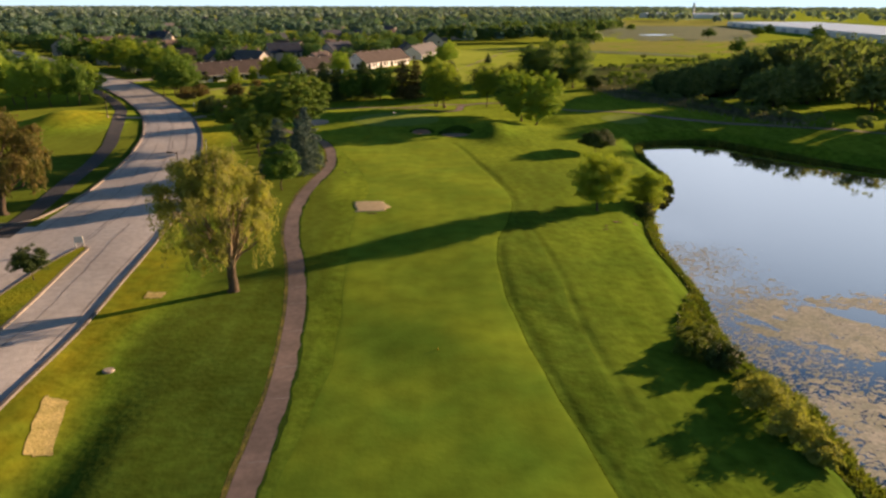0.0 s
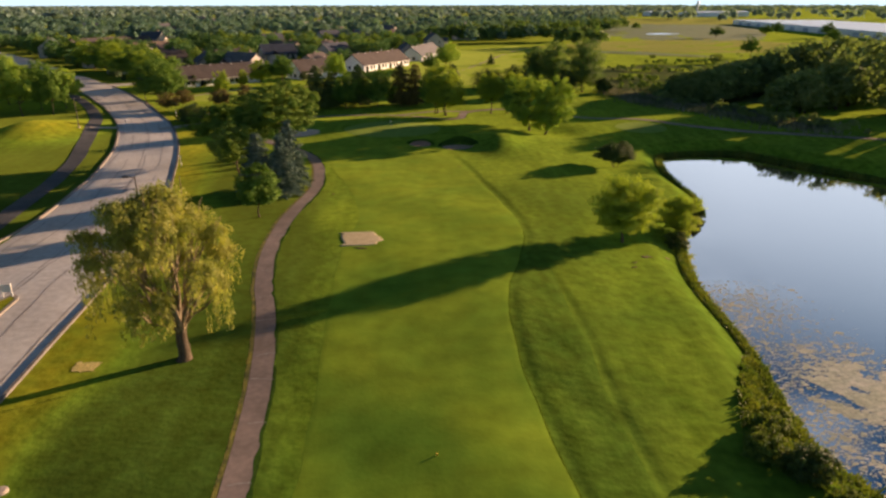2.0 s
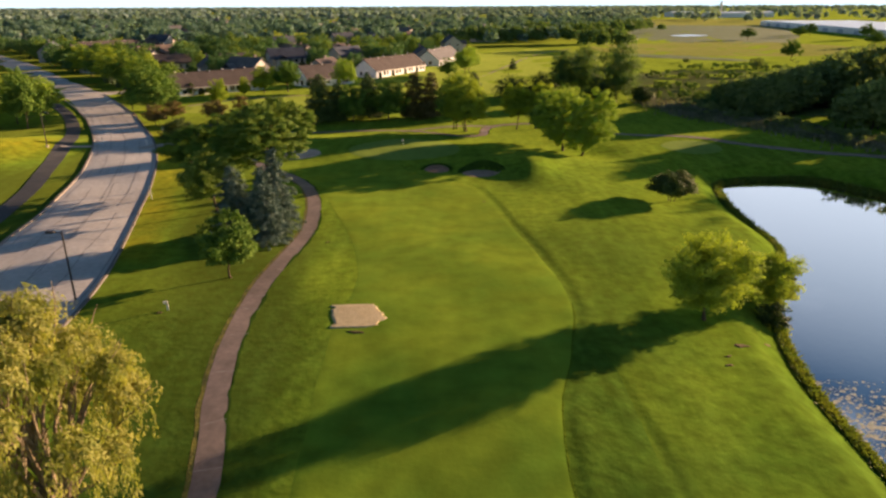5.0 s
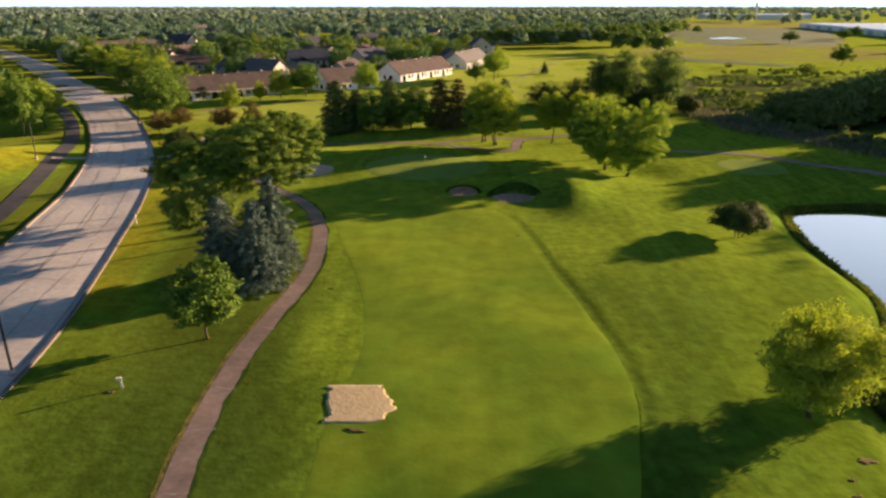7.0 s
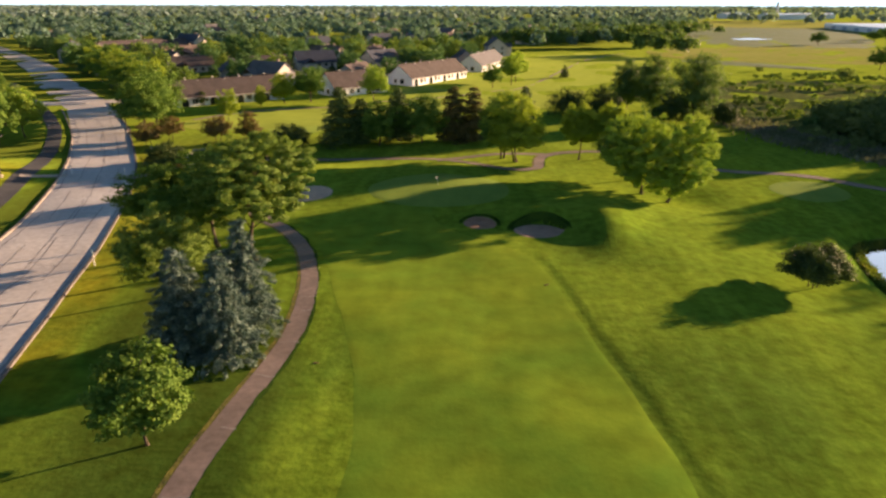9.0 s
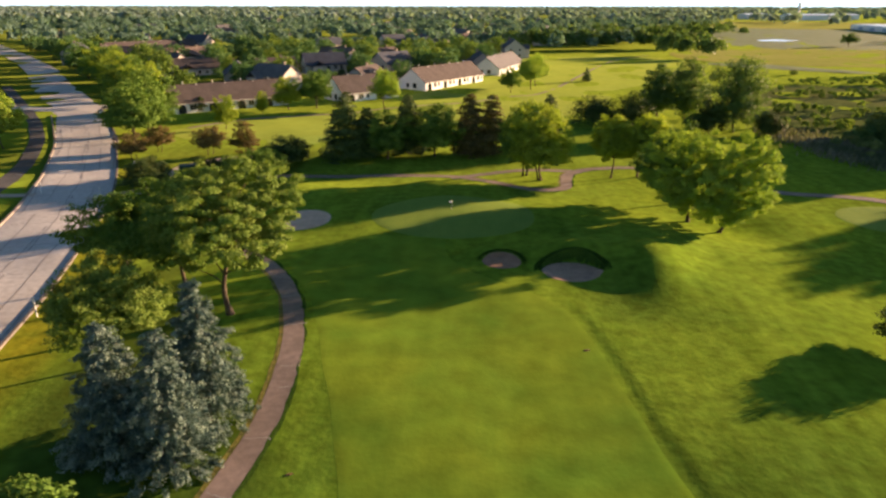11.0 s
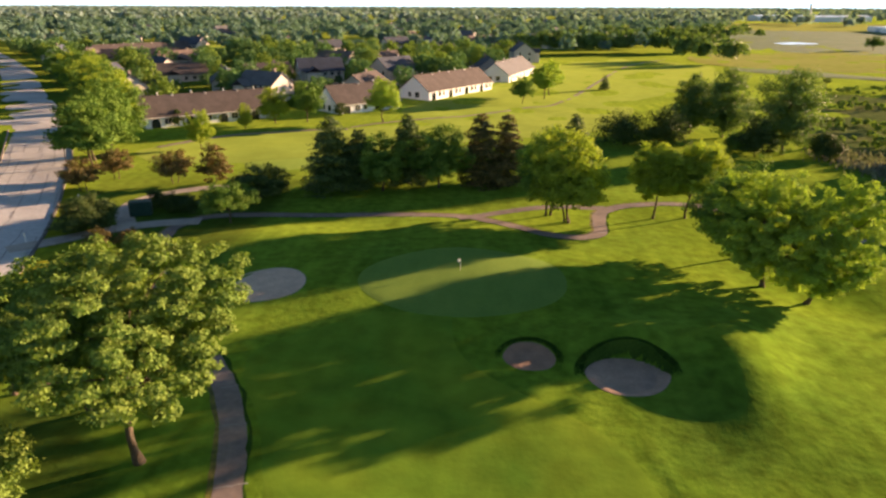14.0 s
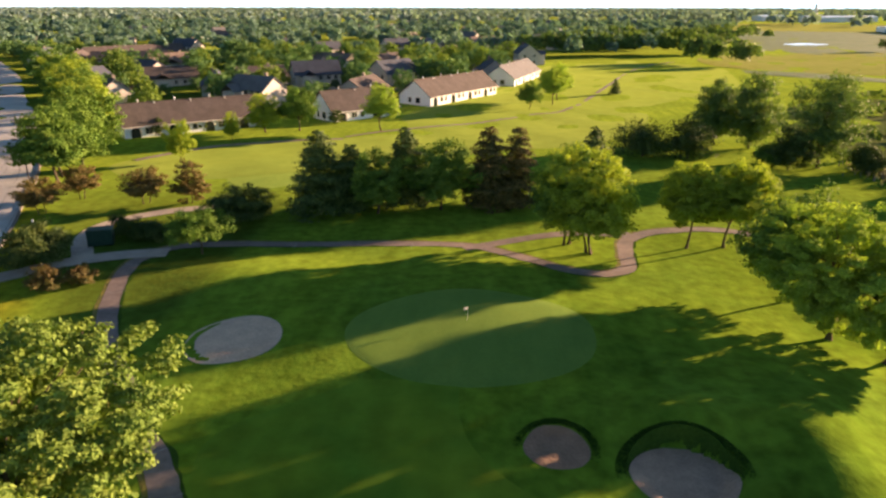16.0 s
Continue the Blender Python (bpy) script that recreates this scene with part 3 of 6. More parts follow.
water_bm.faces.new([water_bm.verts.new((*(p + (p - ctr) / np.linalg.norm(p - ctr) * 0.8), WATER)) for p in SHORE])
bmesh.ops.triangulate(water_bm, faces=water_bm.faces[:])
water = part("water", water_bm, M_WATER, None)
tagged(water, "still pond water reflecting a pale cloudy sky", "water", kind="structure")


ys = np.arange(8, 154.1, 0.75)
fl, fr = np.interp(ys, FAIR_Y, FAIR_L), np.interp(ys, FAIR_Y, FAIR_R)
ker = np.ones(9) / 9
fl, fr = (np.convolve(np.pad(e, 4, mode="edge"), ker, "valid") + 0.06 * np.sin(ys * 0.7 + n) for n, e in enumerate((fl, fr)))


def strip_sheet(name, L, R, cross, mat, lift, label, category):
    u = np.linspace(0, 1, cross)[None, :, None]
    P = (L[:, None] * (1 - u) + R[:, None] * u).reshape(-1, 2)
    i = np.arange(len(P)).reshape(len(L), cross)
    f = np.stack([i[:-1, :-1], i[:-1, 1:], i[1:, 1:], i[1:, :-1]], -1).reshape(-1, 4)
    rise = np.full((len(L), cross), lift)
    rise[:, 0] = rise[:, -1] = rise[0] = rise[-1] = min(lift, 0.004)
    v = np.column_stack([P, land(P[:, 0], P[:, 1]) + rise.ravel()])
    return tagged(put(name, mesh_of(name, v, f, mat, True)), label, category, kind="structure")


strip_sheet("fairway", np.column_stack([fl, ys]), np.column_stack([fr, ys]), 64, M_FAIRWAY, 0.014, "closely mown bright green golf fairway with faint mowing lines", "fairway")

ySemi = np.arange(22, 86, 0.75)
semi_r = np.interp(ySemi, [20, 57, 64, 70, 80, 88], [15.6, 15.2, 15.9, 15.6, 15.9, 15.2])
semi_l = np.interp(ySemi, ys, fr)
strip_sheet("semi_rough", np.column_stack([semi_l, ySemi]), np.column_stack([np.maximum(semi_r, semi_l + 0.3), ySemi]), 26, M_SEMI, 0.012, "darker semi-rough grass strip beside the fairway", "grass")
strip_sheet("mowing_edge", np.column_stack([fr - 0.06, ys])[16:114], np.column_stack([fr + 0.12 + 0.04 * np.sin(ys * 2.1), ys])[16:114], 3, M_EDGE, 0.02, "thin uncut line at the fairway's edge", "grass edge")


def disc_sheet(name, cx, cy, rx, ry, mat, lift, label, category, wobble=0.06, seed=0, turn=0.0, rings=10, level=None, kind="structure", dish=0.0):
    """A rounded patch with an uneven outline that lies on the ground."""
    rng = np.random.default_rng(seed)
    a = np.linspace(0, 2 * np.pi, 64, endpoint=False)
    k = 1 + wobble * sum(rng.normal() * np.cos(n * a + rng.uniform(0, 6.3)) / n**0.7 for n in range(2, 7))
    c, s = math.cos(radians(turn)), math.sin(radians(turn))
    ex, ey = rx * k * np.cos(a), ry * k * np.sin(a)
    edge = np.column_stack([ex * c - ey * s, ex * s + ey * c])
    P = np.vstack([[(0.0, 0.0)], *[edge * r for r in np.linspace(1 / rings, 1, rings)]]) + (cx, cy)
    rise = np.full(len(P), lift)
    rise[-64:] = min(lift, 0.006)
    z = land(P[:, 0], P[:, 1]) + rise if level is None else level + dish * np.repeat(np.append(0, np.linspace(1 / rings, 1, rings)), [1] + [64] * rings) ** 3
    faces = [(0, 1 + n, 1 + (n + 1) % 64, 1 + (n + 1) % 64) for n in range(64)]
    tri = np.array([(q[0], q[1], q[2]) for q in faces])
    quads = []
    for r in range(rings - 1):
        o, p = 1 + 64 * r, 1 + 64 * (r + 1)
        quads += [(o + n, p + n, p + (n + 1) % 64) for n in range(64)] + [(o + n, p + (n + 1) % 64, o + (n + 1) % 64) for n in range(64)]
    ob = put(name, mesh_of(name, np.column_stack([P, z]), np.vstack([tri, np.array(quads)]), mat, True))
    return tagged(ob, label, category, kind=kind)


disc_sheet("putting_green", -3.4, 161.0, 10.4, 8.3, M_GREEN, 0.045, "smooth oval putting green cut very short", "putting green", 0.02, 3, 8, 16)
disc_sheet("tee", 53.6, 167.4, 6.0, 4.4, M_GREEN, 0.045, "low oval tee of closely mown grass", "tee", 0.03, 5, 5)
disc_sheet("putting_green", -38, 216, 6.5, 8.0, M_GREEN, 0.006, "smooth distant putting green cut very short", "putting green", 0.03, 4)
for n, (cx, cy, rx, ry, turn, floor, wall) in enumerate(BUNKERS):
    sand = disc_sheet("sand_bunker", cx, cy, rx, ry, (M_HALFSHADESAND, M_SHADESAND, M_SAND)[n], 0.05, ("deep round bunker of brown sand under a steep grass face", "small shaded sand bunker beside the green", "broad pale sand bunker beside the cart path")[n], "bunker", (0.02, 0.035, 0.035)[n], 10 + n, turn, 16, floor - 0.04, dish=(0.10, 0.06, 0.05)[n])
    co = np.array([v.co for v in sand.data.vertices])
    k = sand_rim(co[:, 0], co[:, 1], cx, cy, rx, ry, turn, wall)
    co[:, 2] = co[:, 2] * (1 - k) + (bare_land(co[:, 0], co[:, 1]) + 0.02) * k
    sand.data.vertices.foreach_set("co", co.ravel())
    tagged(sand, group="bunkers round the green")


def bunker_lip(cx, cy, rx, ry, turn, a0, a1, out, label, seed):
    """A band of tall uncut grass on the steep side of a bunker, coloured dark for the face's shade."""
    rng = np.random.default_rng(seed)
    a = np.radians(np.linspace(a0, a1, 60))
    c, s = math.cos(radians(turn)), math.sin(radians(turn))
    fade = np.sin(np.linspace(0, np.pi, 60)) ** 0.8
    P = []
    for k in np.linspace(0, 1, 7):
        q = 1.0 + (out - 1.0) * k * fade + rng.normal(0, 0.004, 60) * (k > 0.8)
        ex, ey = rx * q * np.cos(a), ry * q * np.sin(a)
        P.append(np.column_stack([cx + ex * c - ey * s, cy + ex * s + ey * c]))
    P = np.vstack(P)
    i = np.arange(420).reshape(7, 60)
    f = np.stack([i[:-1, :-1], i[1:, :-1], i[1:, 1:], i[:-1, 1:]], -1).reshape(-1, 4)
    v = np.column_stack([P, land(P[:, 0], P[:, 1]) + 0.02 + 0.18 * np.tile(fade, 7)])
    v[:60, 2] = v[:60, 2].min() - 0.05
    return tagged(put("bunker_lip", mesh_of("bunker_lip", v, f, M_LIP, True)), label, "bunker lip", kind="structure")


# Tall grass whose dark colour also holds the shade of the steep face.
bunker_lip(9.8, 144.4, 3.2, 3.1, 0, -12, 182, 1.14, "steep lip of tall grass behind the deep bunker, with shade in its dark colour", 1)


# ---- roads and paths ----
def ribbon(name, pts, width, mat, lift, label, category, step=1.0, cross=5, ragged=0.0, kind="structure", parent=None, side=0.0):
    """A strip of a given width along a smooth line."""
    c = curve_through(pts, step)
    t = np.gradient(c, axis=0)
    nrm = np.column_stack([-t[:, 1], t[:, 0]]) / np.linalg.norm(t, axis=1)[:, None]
    w = np.full(len(c), width / 2)
    rng = np.random.default_rng(len(c))
    wob = [np.convolve(rng.normal(0, ragged, len(c) + 2), np.ones(3) / 3, "valid") for _ in range(2)]
    L, R = c + nrm * (side + w + wob[0])[:, None], c + nrm * (side - w + wob[1])[:, None]
    u = np.linspace(0, 1, cross)[None, :, None]
    P = (L[:, None] * (1 - u) + R[:, None] * u).reshape(-1, 2)
    i = np.arange(len(P)).reshape(len(c), cross)
    f = np.stack([i[:-1, :-1], i[1:, :-1], i[1:, 1:], i[:-1, 1:]], -1).reshape(-1, 4)
    v = np.column_stack([P, land(P[:, 0], P[:, 1]) + lift])
    return tagged(put(name, mesh_of(name, v, f, mat, True), parent), label, category, kind=kind)


CART = [(-8.2, 2), (-9.1, 18), (-9.7, 31.3), (-9.7, 42.6), (-10.25, 51.8), (-11.25, 61.3), (-12.9, 70.7), (-14.5, 77.8), (-15.6, 86.9), (-15.75, 97), (-14.75, 106.5), (-14.05, 115.5), (-14.8, 124.9), (-16.35, 131.5), (-18.55, 137.3), (-21.9, 143.2), (-25.2, 146.7),
        (-28.9, 152.0), (-34.4, 159.8), (-38.3, 168), (-40.4, 176), (-38.4, 181.4), (-31.5, 183), (-19.7, 184.1), (-13, 184.3), (-4.4, 184.4), (0.3, 181.2), (5.9, 176.9), (10.4, 176.1), (12.8, 178.4), (13.3, 182.5), (14.5, 188), (19, 191.5), (28, 192), (37, 184), (44, 178.6), (54, 175.7), (66, 169), (76, 163), (95, 150), (120, 132)]
# Yellowish strip on the left of the path, dark strip on its right.
ribbon("path_edge", CART, 0.42, M_PATHEDGE, 0.008, "yellowish edge strip along the cart path", "path edge", 0.8, 3, 0.10, side=1.05)
ribbon("path_edge", CART, 0.20, M_LIP, 0.020, "dark ragged edge strip along the cart path", "path edge", 0.6, 3, 0.16, side=-0.98)
ribbon("cart_path", CART, 1.78, M_PATH, 0.016, "narrow worn brown asphalt cart path winding beside the fairway", "path", 0.8, 5, 0.03)
ribbon("cart_path", [(-5, 183.3), (1.5, 187), (8, 189.6), (15.2, 190)], 1.9, M_PATH, 0.024, "short branch of worn brown asphalt cart path", "path")
ribbon("path", [(-56, 167.5), (-52, 171.5), (-48, 175.5), (-42.5, 178.5), (-38.2, 179.6)], 3.0, M_CONC, 0.085, "pale concrete access drive", "path")
ribbon("path", [(-47, 177.5), (-50.2, 183), (-51, 188), (-49, 192.5), (-44, 196), (-39, 197.5)], 2.3, M_CONC, 0.05, "pale concrete path past the waste bin", "path")
ribbon("path", [(-66, 226), (-58, 238), (-45, 246), (-33, 250)], 1.7, M_PATH, 0.07, "thin cart path along the row houses' lawn", "path")
ribbon("path", [(-33, 252), (-22, 262), (-6, 272), (8, 286), (22, 305), (60, 420), (90, 470)], 1.2, M_PATH, 0.07, "far worn asphalt cart path across the second fairway", "path", 2.0)

ROAD_R = np.array([(-28, 0), (-28.5, 20), (-28.8, 40), (-29.0, 55), (-29.7, 67), (-30.6, 82), (-32.6, 100), (-37.8, 121), (-45.5, 148), (-55.8, 174.5), (-69.7, 201.6), (-77.5, 216), (-101.5, 254), (-145, 312), (-187, 370), (-259, 456), (-420, 640), (-700, 940)], float)
ROAD_L = np.array([(-47.5, 0), (-47.5, 20), (-47.3, 40), (-47.2, 54), (-47.2, 66), (-47.4, 82), (-48.4, 102), (-51.6, 123), (-57.0, 145), (-67.0, 172), (-80.3, 198), (-88.5, 212), (-110, 246), (-152, 301), (-194, 360), (-265, 446), (-428, 633), (-708, 932)], float)
RL, RR = curve_through(np.column_stack([ROAD_L, ROAD_R]), 1.0)[:, :2], curve_through(np.column_stack([ROAD_L, ROAD_R]), 1.0)[:, 2:]
road = strip_sheet("road", RL, RR, 12, M_ROAD, 0.05, "wide worn concrete road with tar-sealed joints", "road")
ribbon("road", [(-46.5, 76), (-56, 76), (-70, 72), (-110, 58), (-200, 20)], 13, M_ROAD, 0.045, "side road meeting the main road", "road")
ribbon("road", [(-101, 257), (-112, 252), (-125, 253), (-150, 266), (-220, 300)], 8, M_ROAD, 0.06, "far side street crossing the main road", "road")
ribbon("road", [(-112, 252), (-98, 259), (-88, 268), (-84, 285)], 7, M_ROAD, 0.055, "far side street into the housing", "road")
ribbon("road", [(-262, 452), (-300, 440), (-420, 430)], 9, M_ROAD, 0.06, "far side street crossing the main road", "road", 3)
ribbon("road", [(-150, 318), (-120, 345), (-80, 352), (-40, 345), (-22, 365), (-10, 420), (-20, 480), (-80, 520)], 7.5, M_TRAIL, 0.05, "residential street between the houses", "road", 2)


def kerb(line, label, mat=M_KERB):
    """A raised concrete kerb along a line of points."""
    c = curve_through(line, 1.0)
    t = np.gradient(c, axis=0)
    nrm = np.column_stack([-t[:, 1], t[:, 0]]) / np.linalg.norm(t, axis=1)[:, None]
    prof = [(-0.16, 0.0), (-0.14, 0.19), (0.16, 0.19), (0.2, 0.0)]
    P = np.concatenate([np.column_stack([c + nrm * o, land(c[:, 0], c[:, 1]) + h]) for o, h in prof])
    n = len(c)
    f = np.concatenate([np.column_stack([np.arange(n - 1) + k * n, np.arange(1, n) + k * n, np.arange(1, n) + (k + 1) * n, np.arange(n - 1) + (k + 1) * n]) for k in range(3)])
    return tagged(put("kerb", mesh_of("kerb", P, f, mat)), label, "kerb", kind="structure")


kerb(ROAD_R[:13], "low dark kerb along the road", M_GUTTER)
kerb([(-60, 84.5), (-53, 83.6), (-50, 84.6), (-48.6, 88), (-48.3, 100), (-51.6, 123), (-57.0, 145), (-67.0, 172), (-80.3, 198), (-88.5, 212), (-108, 242)], "raised pale concrete kerb curving into the side road")
MEDIAN = [(-37.0, 73.6), (-36.7, 66), (-35.6, 54), (-34.8, 40), (-34.5, 20), (-38.2, 20), (-39.2, 40), (-39.9, 54), (-39.6, 66), (-38.3, 73.4), (-37.6, 74.4), (-37.0, 73.6)]
kerb(MEDIAN, "raised pale concrete kerb round the road's median")
med = bmesh.new()
med.faces.new([med.verts.new((x, y, ground_z(x, y) + 0.17)) for x, y in curve_through(MEDIAN, 2.0)[:-1]])
bmesh.ops.triangulate(med, faces=med.faces[:])
tagged(part("median", med, M_VERGE, None), "grass median between the lanes at the junction", "median", kind="structure")

TRAIL = [(-49.5, 78), (-50.6, 86), (-53.2, 102), (-56, 118), (-59.5, 134), (-64.8, 150), (-70, 166), (-75, 179.5), (-82, 194), (-91, 210), (-99, 222), (-112, 240), (-160, 300)]
ribbon("trail", TRAIL, 2.8, M_TRAIL, 0.06, "dark asphalt footpath beside the road", "path", 1.0, 5, 0.03)
ribbon("trail", [(-70.5, 166), (-65.5, 168.4), (-64.5, 168.8)], 1.6, M_CONC, 0.075, "short concrete crossing ramp", "path", 0.5)

# Tar-filled cracks in the road
rng = np.random.default_rng(5)
vv, ff = [], []
mid_line = curve_through(np.column_stack([ROAD_L, ROAD_R]), 1.0)


def crack(points, width, lift=0.062):
    t = np.gradient(points, axis=0)
    nr = np.column_stack([-t[:, 1], t[:, 0]]) / (np.linalg.norm(t, axis=1)[:, None] + 1e-9)
    w = width * rng.uniform(0.4, 1.3, len(points))[:, None]
    a, b = points + nr * w, points - nr * w
    o, m = sum(len(q) for q in vv), len(points)
    z = land(points[:, 0], points[:, 1]) + lift
    vv.append(np.column_stack([np.vstack([a, b]), np.concatenate([z, z])]))
    k = np.arange(m - 1)
    ff.append(np.column_stack([o + k, o + k + 1, o + m + k + 1, o + m + k]))


for u in (0.09, 0.27, 0.5, 0.53, 0.74, 0.95):
    a = 12
    while a < 330:
        run = int(rng.uniform(18, 60))
        s = np.arange(a, min(a + run, 340))
        if len(s) > 3:
            base = mid_line[s, :2] * (1 - u) + mid_line[s, 2:] * u
            crack(base + np.cumsum(rng.normal(0, 0.06, (len(s), 2)), 0) * 0.8, 0.07)
        a += run + int(rng.uniform(2, 18))
for s in range(14, 330, 13):
    a, b = sorted(rng.uniform(0.02, 0.98, 2))
    if b - a > 0.15:
        u = np.linspace(a, b, 12)[:, None]
        crack(mid_line[s, :2] * (1 - u) + mid_line[s, 2:] * u + rng.normal(0, 0.12, (12, 2)), 0.05)
tagged(put("crack_sealant", mesh_of("crack_sealant", np.vstack(vv), np.vstack(ff), M_TAR)), "thin dark tar lines sealing cracks in the road", "crack sealant", kind="stuff")

cart = curve_through(CART, 0.5)
cn = np.gradient(cart, axis=0)
cn = np.column_stack([-cn[:, 1], cn[:, 0]]) / np.linalg.norm(cn, axis=1)[:, None]
vv, ff = [], []
for s in range(30, 420, 11):
    s += int(rng.integers(0, 7))
    u = np.linspace(-0.97, rng.uniform(0.2, 0.97), 9)[:, None]
    crack(cart[s] + cn[s] * u + np.cumsum(rng.normal(0, 0.05, (9, 2)), 0), rng.uniform(0.03, 0.06), 0.022)
tagged(put("path_cracks", mesh_of("path_cracks", np.vstack(vv), np.vstack(ff), M_TAR)), "dark cracks across the worn cart path", "cracks", kind="stuff")

# Far fields
disc_sheet("field", 275, 740, 92, 230, M_BARE, 0.12, "far bare brown field", "field", 0.12, 21, -20, 12)
disc_sheet("field", 420, 1080, 210, 190, M_MEADOW, 0.3, "far dull green field before the horizon woods", "field", 0.14, 29, 30, 10)
disc_sheet("marsh", 108, 262, 46, 62, M_MARSH, 0.05, "dull olive marsh between copse and wood", "marsh", 0.1, 28, -20, 14)
disc_sheet("field", 190, 470, 85, 75, M_MEADOW, 0.10, "far yellow-green meadow", "field", 0.12, 22, -20, 12)
disc_sheet("water", 225, 640, 20, 11, M_WATER, 0.2, "far small pond that mirrors the pale sky", "pond", 0.12, 23, 20, 8)
disc_sheet("marsh", 130, 395, 40, 10, M_BARE, 0.2, "strip of dry brown marsh grass", "field", 0.15, 24, -40, 8)
disc_sheet("fairway", 45, 380, 42, 95, M_FIELD, 0.06, "sunlit second fairway beyond the trees", "fairway", 0.1, 25, -22, 14)
disc_sheet("lawn", -32, 236, 40, 15, M_FIELD, 0.05, "sunlit lawn before the row houses", "lawn", 0.08, 26, 24, 12)
disc_sheet("fairway", 8, 285, 30, 42, M_FIELD, 0.055, "sunlit second fairway beyond the trees", "fairway", 0.08, 27, -25, 12)


# ---- trees ----
def leaf_quads(c, out, size, rng, flat=0.28, slim=0.55):
    """Pointed leaf clumps at the points c, leaning outwards along out."""
    n = len(c)
    nor = rng.normal(0, 0.55, (n, 3)) + out * 0.95
    nor[:, 2] += flat
    nor /= np.linalg.norm(nor, axis=1)[:, None] + 1e-9
    t = np.cross(nor, rng.normal(0, 1, (n, 3)))
    t /= np.linalg.norm(t, axis=1)[:, None] + 1e-9
    b = np.cross(nor, t)
    s = (size * 0.62 * rng.uniform(0.6, 1.45, n))[:, None]
    v = np.stack([c - t * s, c + b * s * slim + nor * s * 0.12, c + t * s, c - b * s * slim + nor * s * 0.12], 1).reshape(-1, 3)
    return v, np.arange(4 * n).reshape(-1, 4)


def tubes(runs, sides=7):
    """Tapered round limbs: each a list of points and of radii."""
    V, F, o = [], [], 0
    a = np.linspace(0, 2 * np.pi, sides, endpoint=False)
    for pts, rad in runs:
        pts = np.asarray(pts, float)
        t = np.gradient(pts, axis=0)
        t /= np.linalg.norm(t, axis=1)[:, None] + 1e-9
        side = np.cross(t, (0.31, 0.95, 0.05))
        side /= np.linalg.norm(side, axis=1)[:, None] + 1e-9
        up = np.cross(t, side)
        ring = pts[:, None] + np.asarray(rad)[:, None, None] * (np.cos(a)[None, :, None] * side[:, None] + np.sin(a)[None, :, None] * up[:, None])
        m = len(pts)
        V.append(ring.reshape(-1, 3))
        i = np.arange(m * sides).reshape(m, sides) + o
        F.append(np.stack([i[:-1], np.roll(i[:-1], -1, 1), np.roll(i[1:], -1, 1), i[1:]], -1).reshape(-1, 4))
        o += m * sides
    return np.vstack(V), np.vstack(F)


def limb(a, b, r0, r1, rng, sag=0.0, n=6):
    a, b = np.asarray(a, float), np.asarray(b, float)
    u = np.linspace(0, 1, n)[:, None]
    p = a * (1 - u) + b * u
    L = np.linalg.norm(b - a)
    for k in (1, 2):
        p += np.sin(np.pi * k * u) * rng.normal(0, 0.035 * L / k, 3)
    p[:, 2] += sag * L * (u[:, 0] * (1 - u[:, 0])) * 4
    return p, r0 + (r1 - r0) * u[:, 0] ** 0.8


def assemble(name, label, category, m, trunk, branches, crown, mat, group="", crown_label=""):
    root = empty(name, m, label, category, group)
    bark = M_PALEBARK if mat == LEAF["willow"] else M_BARK
    for stem in trunk:
        put("trunk" if len(trunk) == 1 else "stem", mesh_of("trunk", *tubes([stem], 9), M_BARK, True), root)
    if branches:
        put("limbwork", mesh_of("limbwork", *tubes(branches, 5), bark, True), root)
    put("crown", mesh_of("crown", *crown, mat), root, crown_label)
    return root


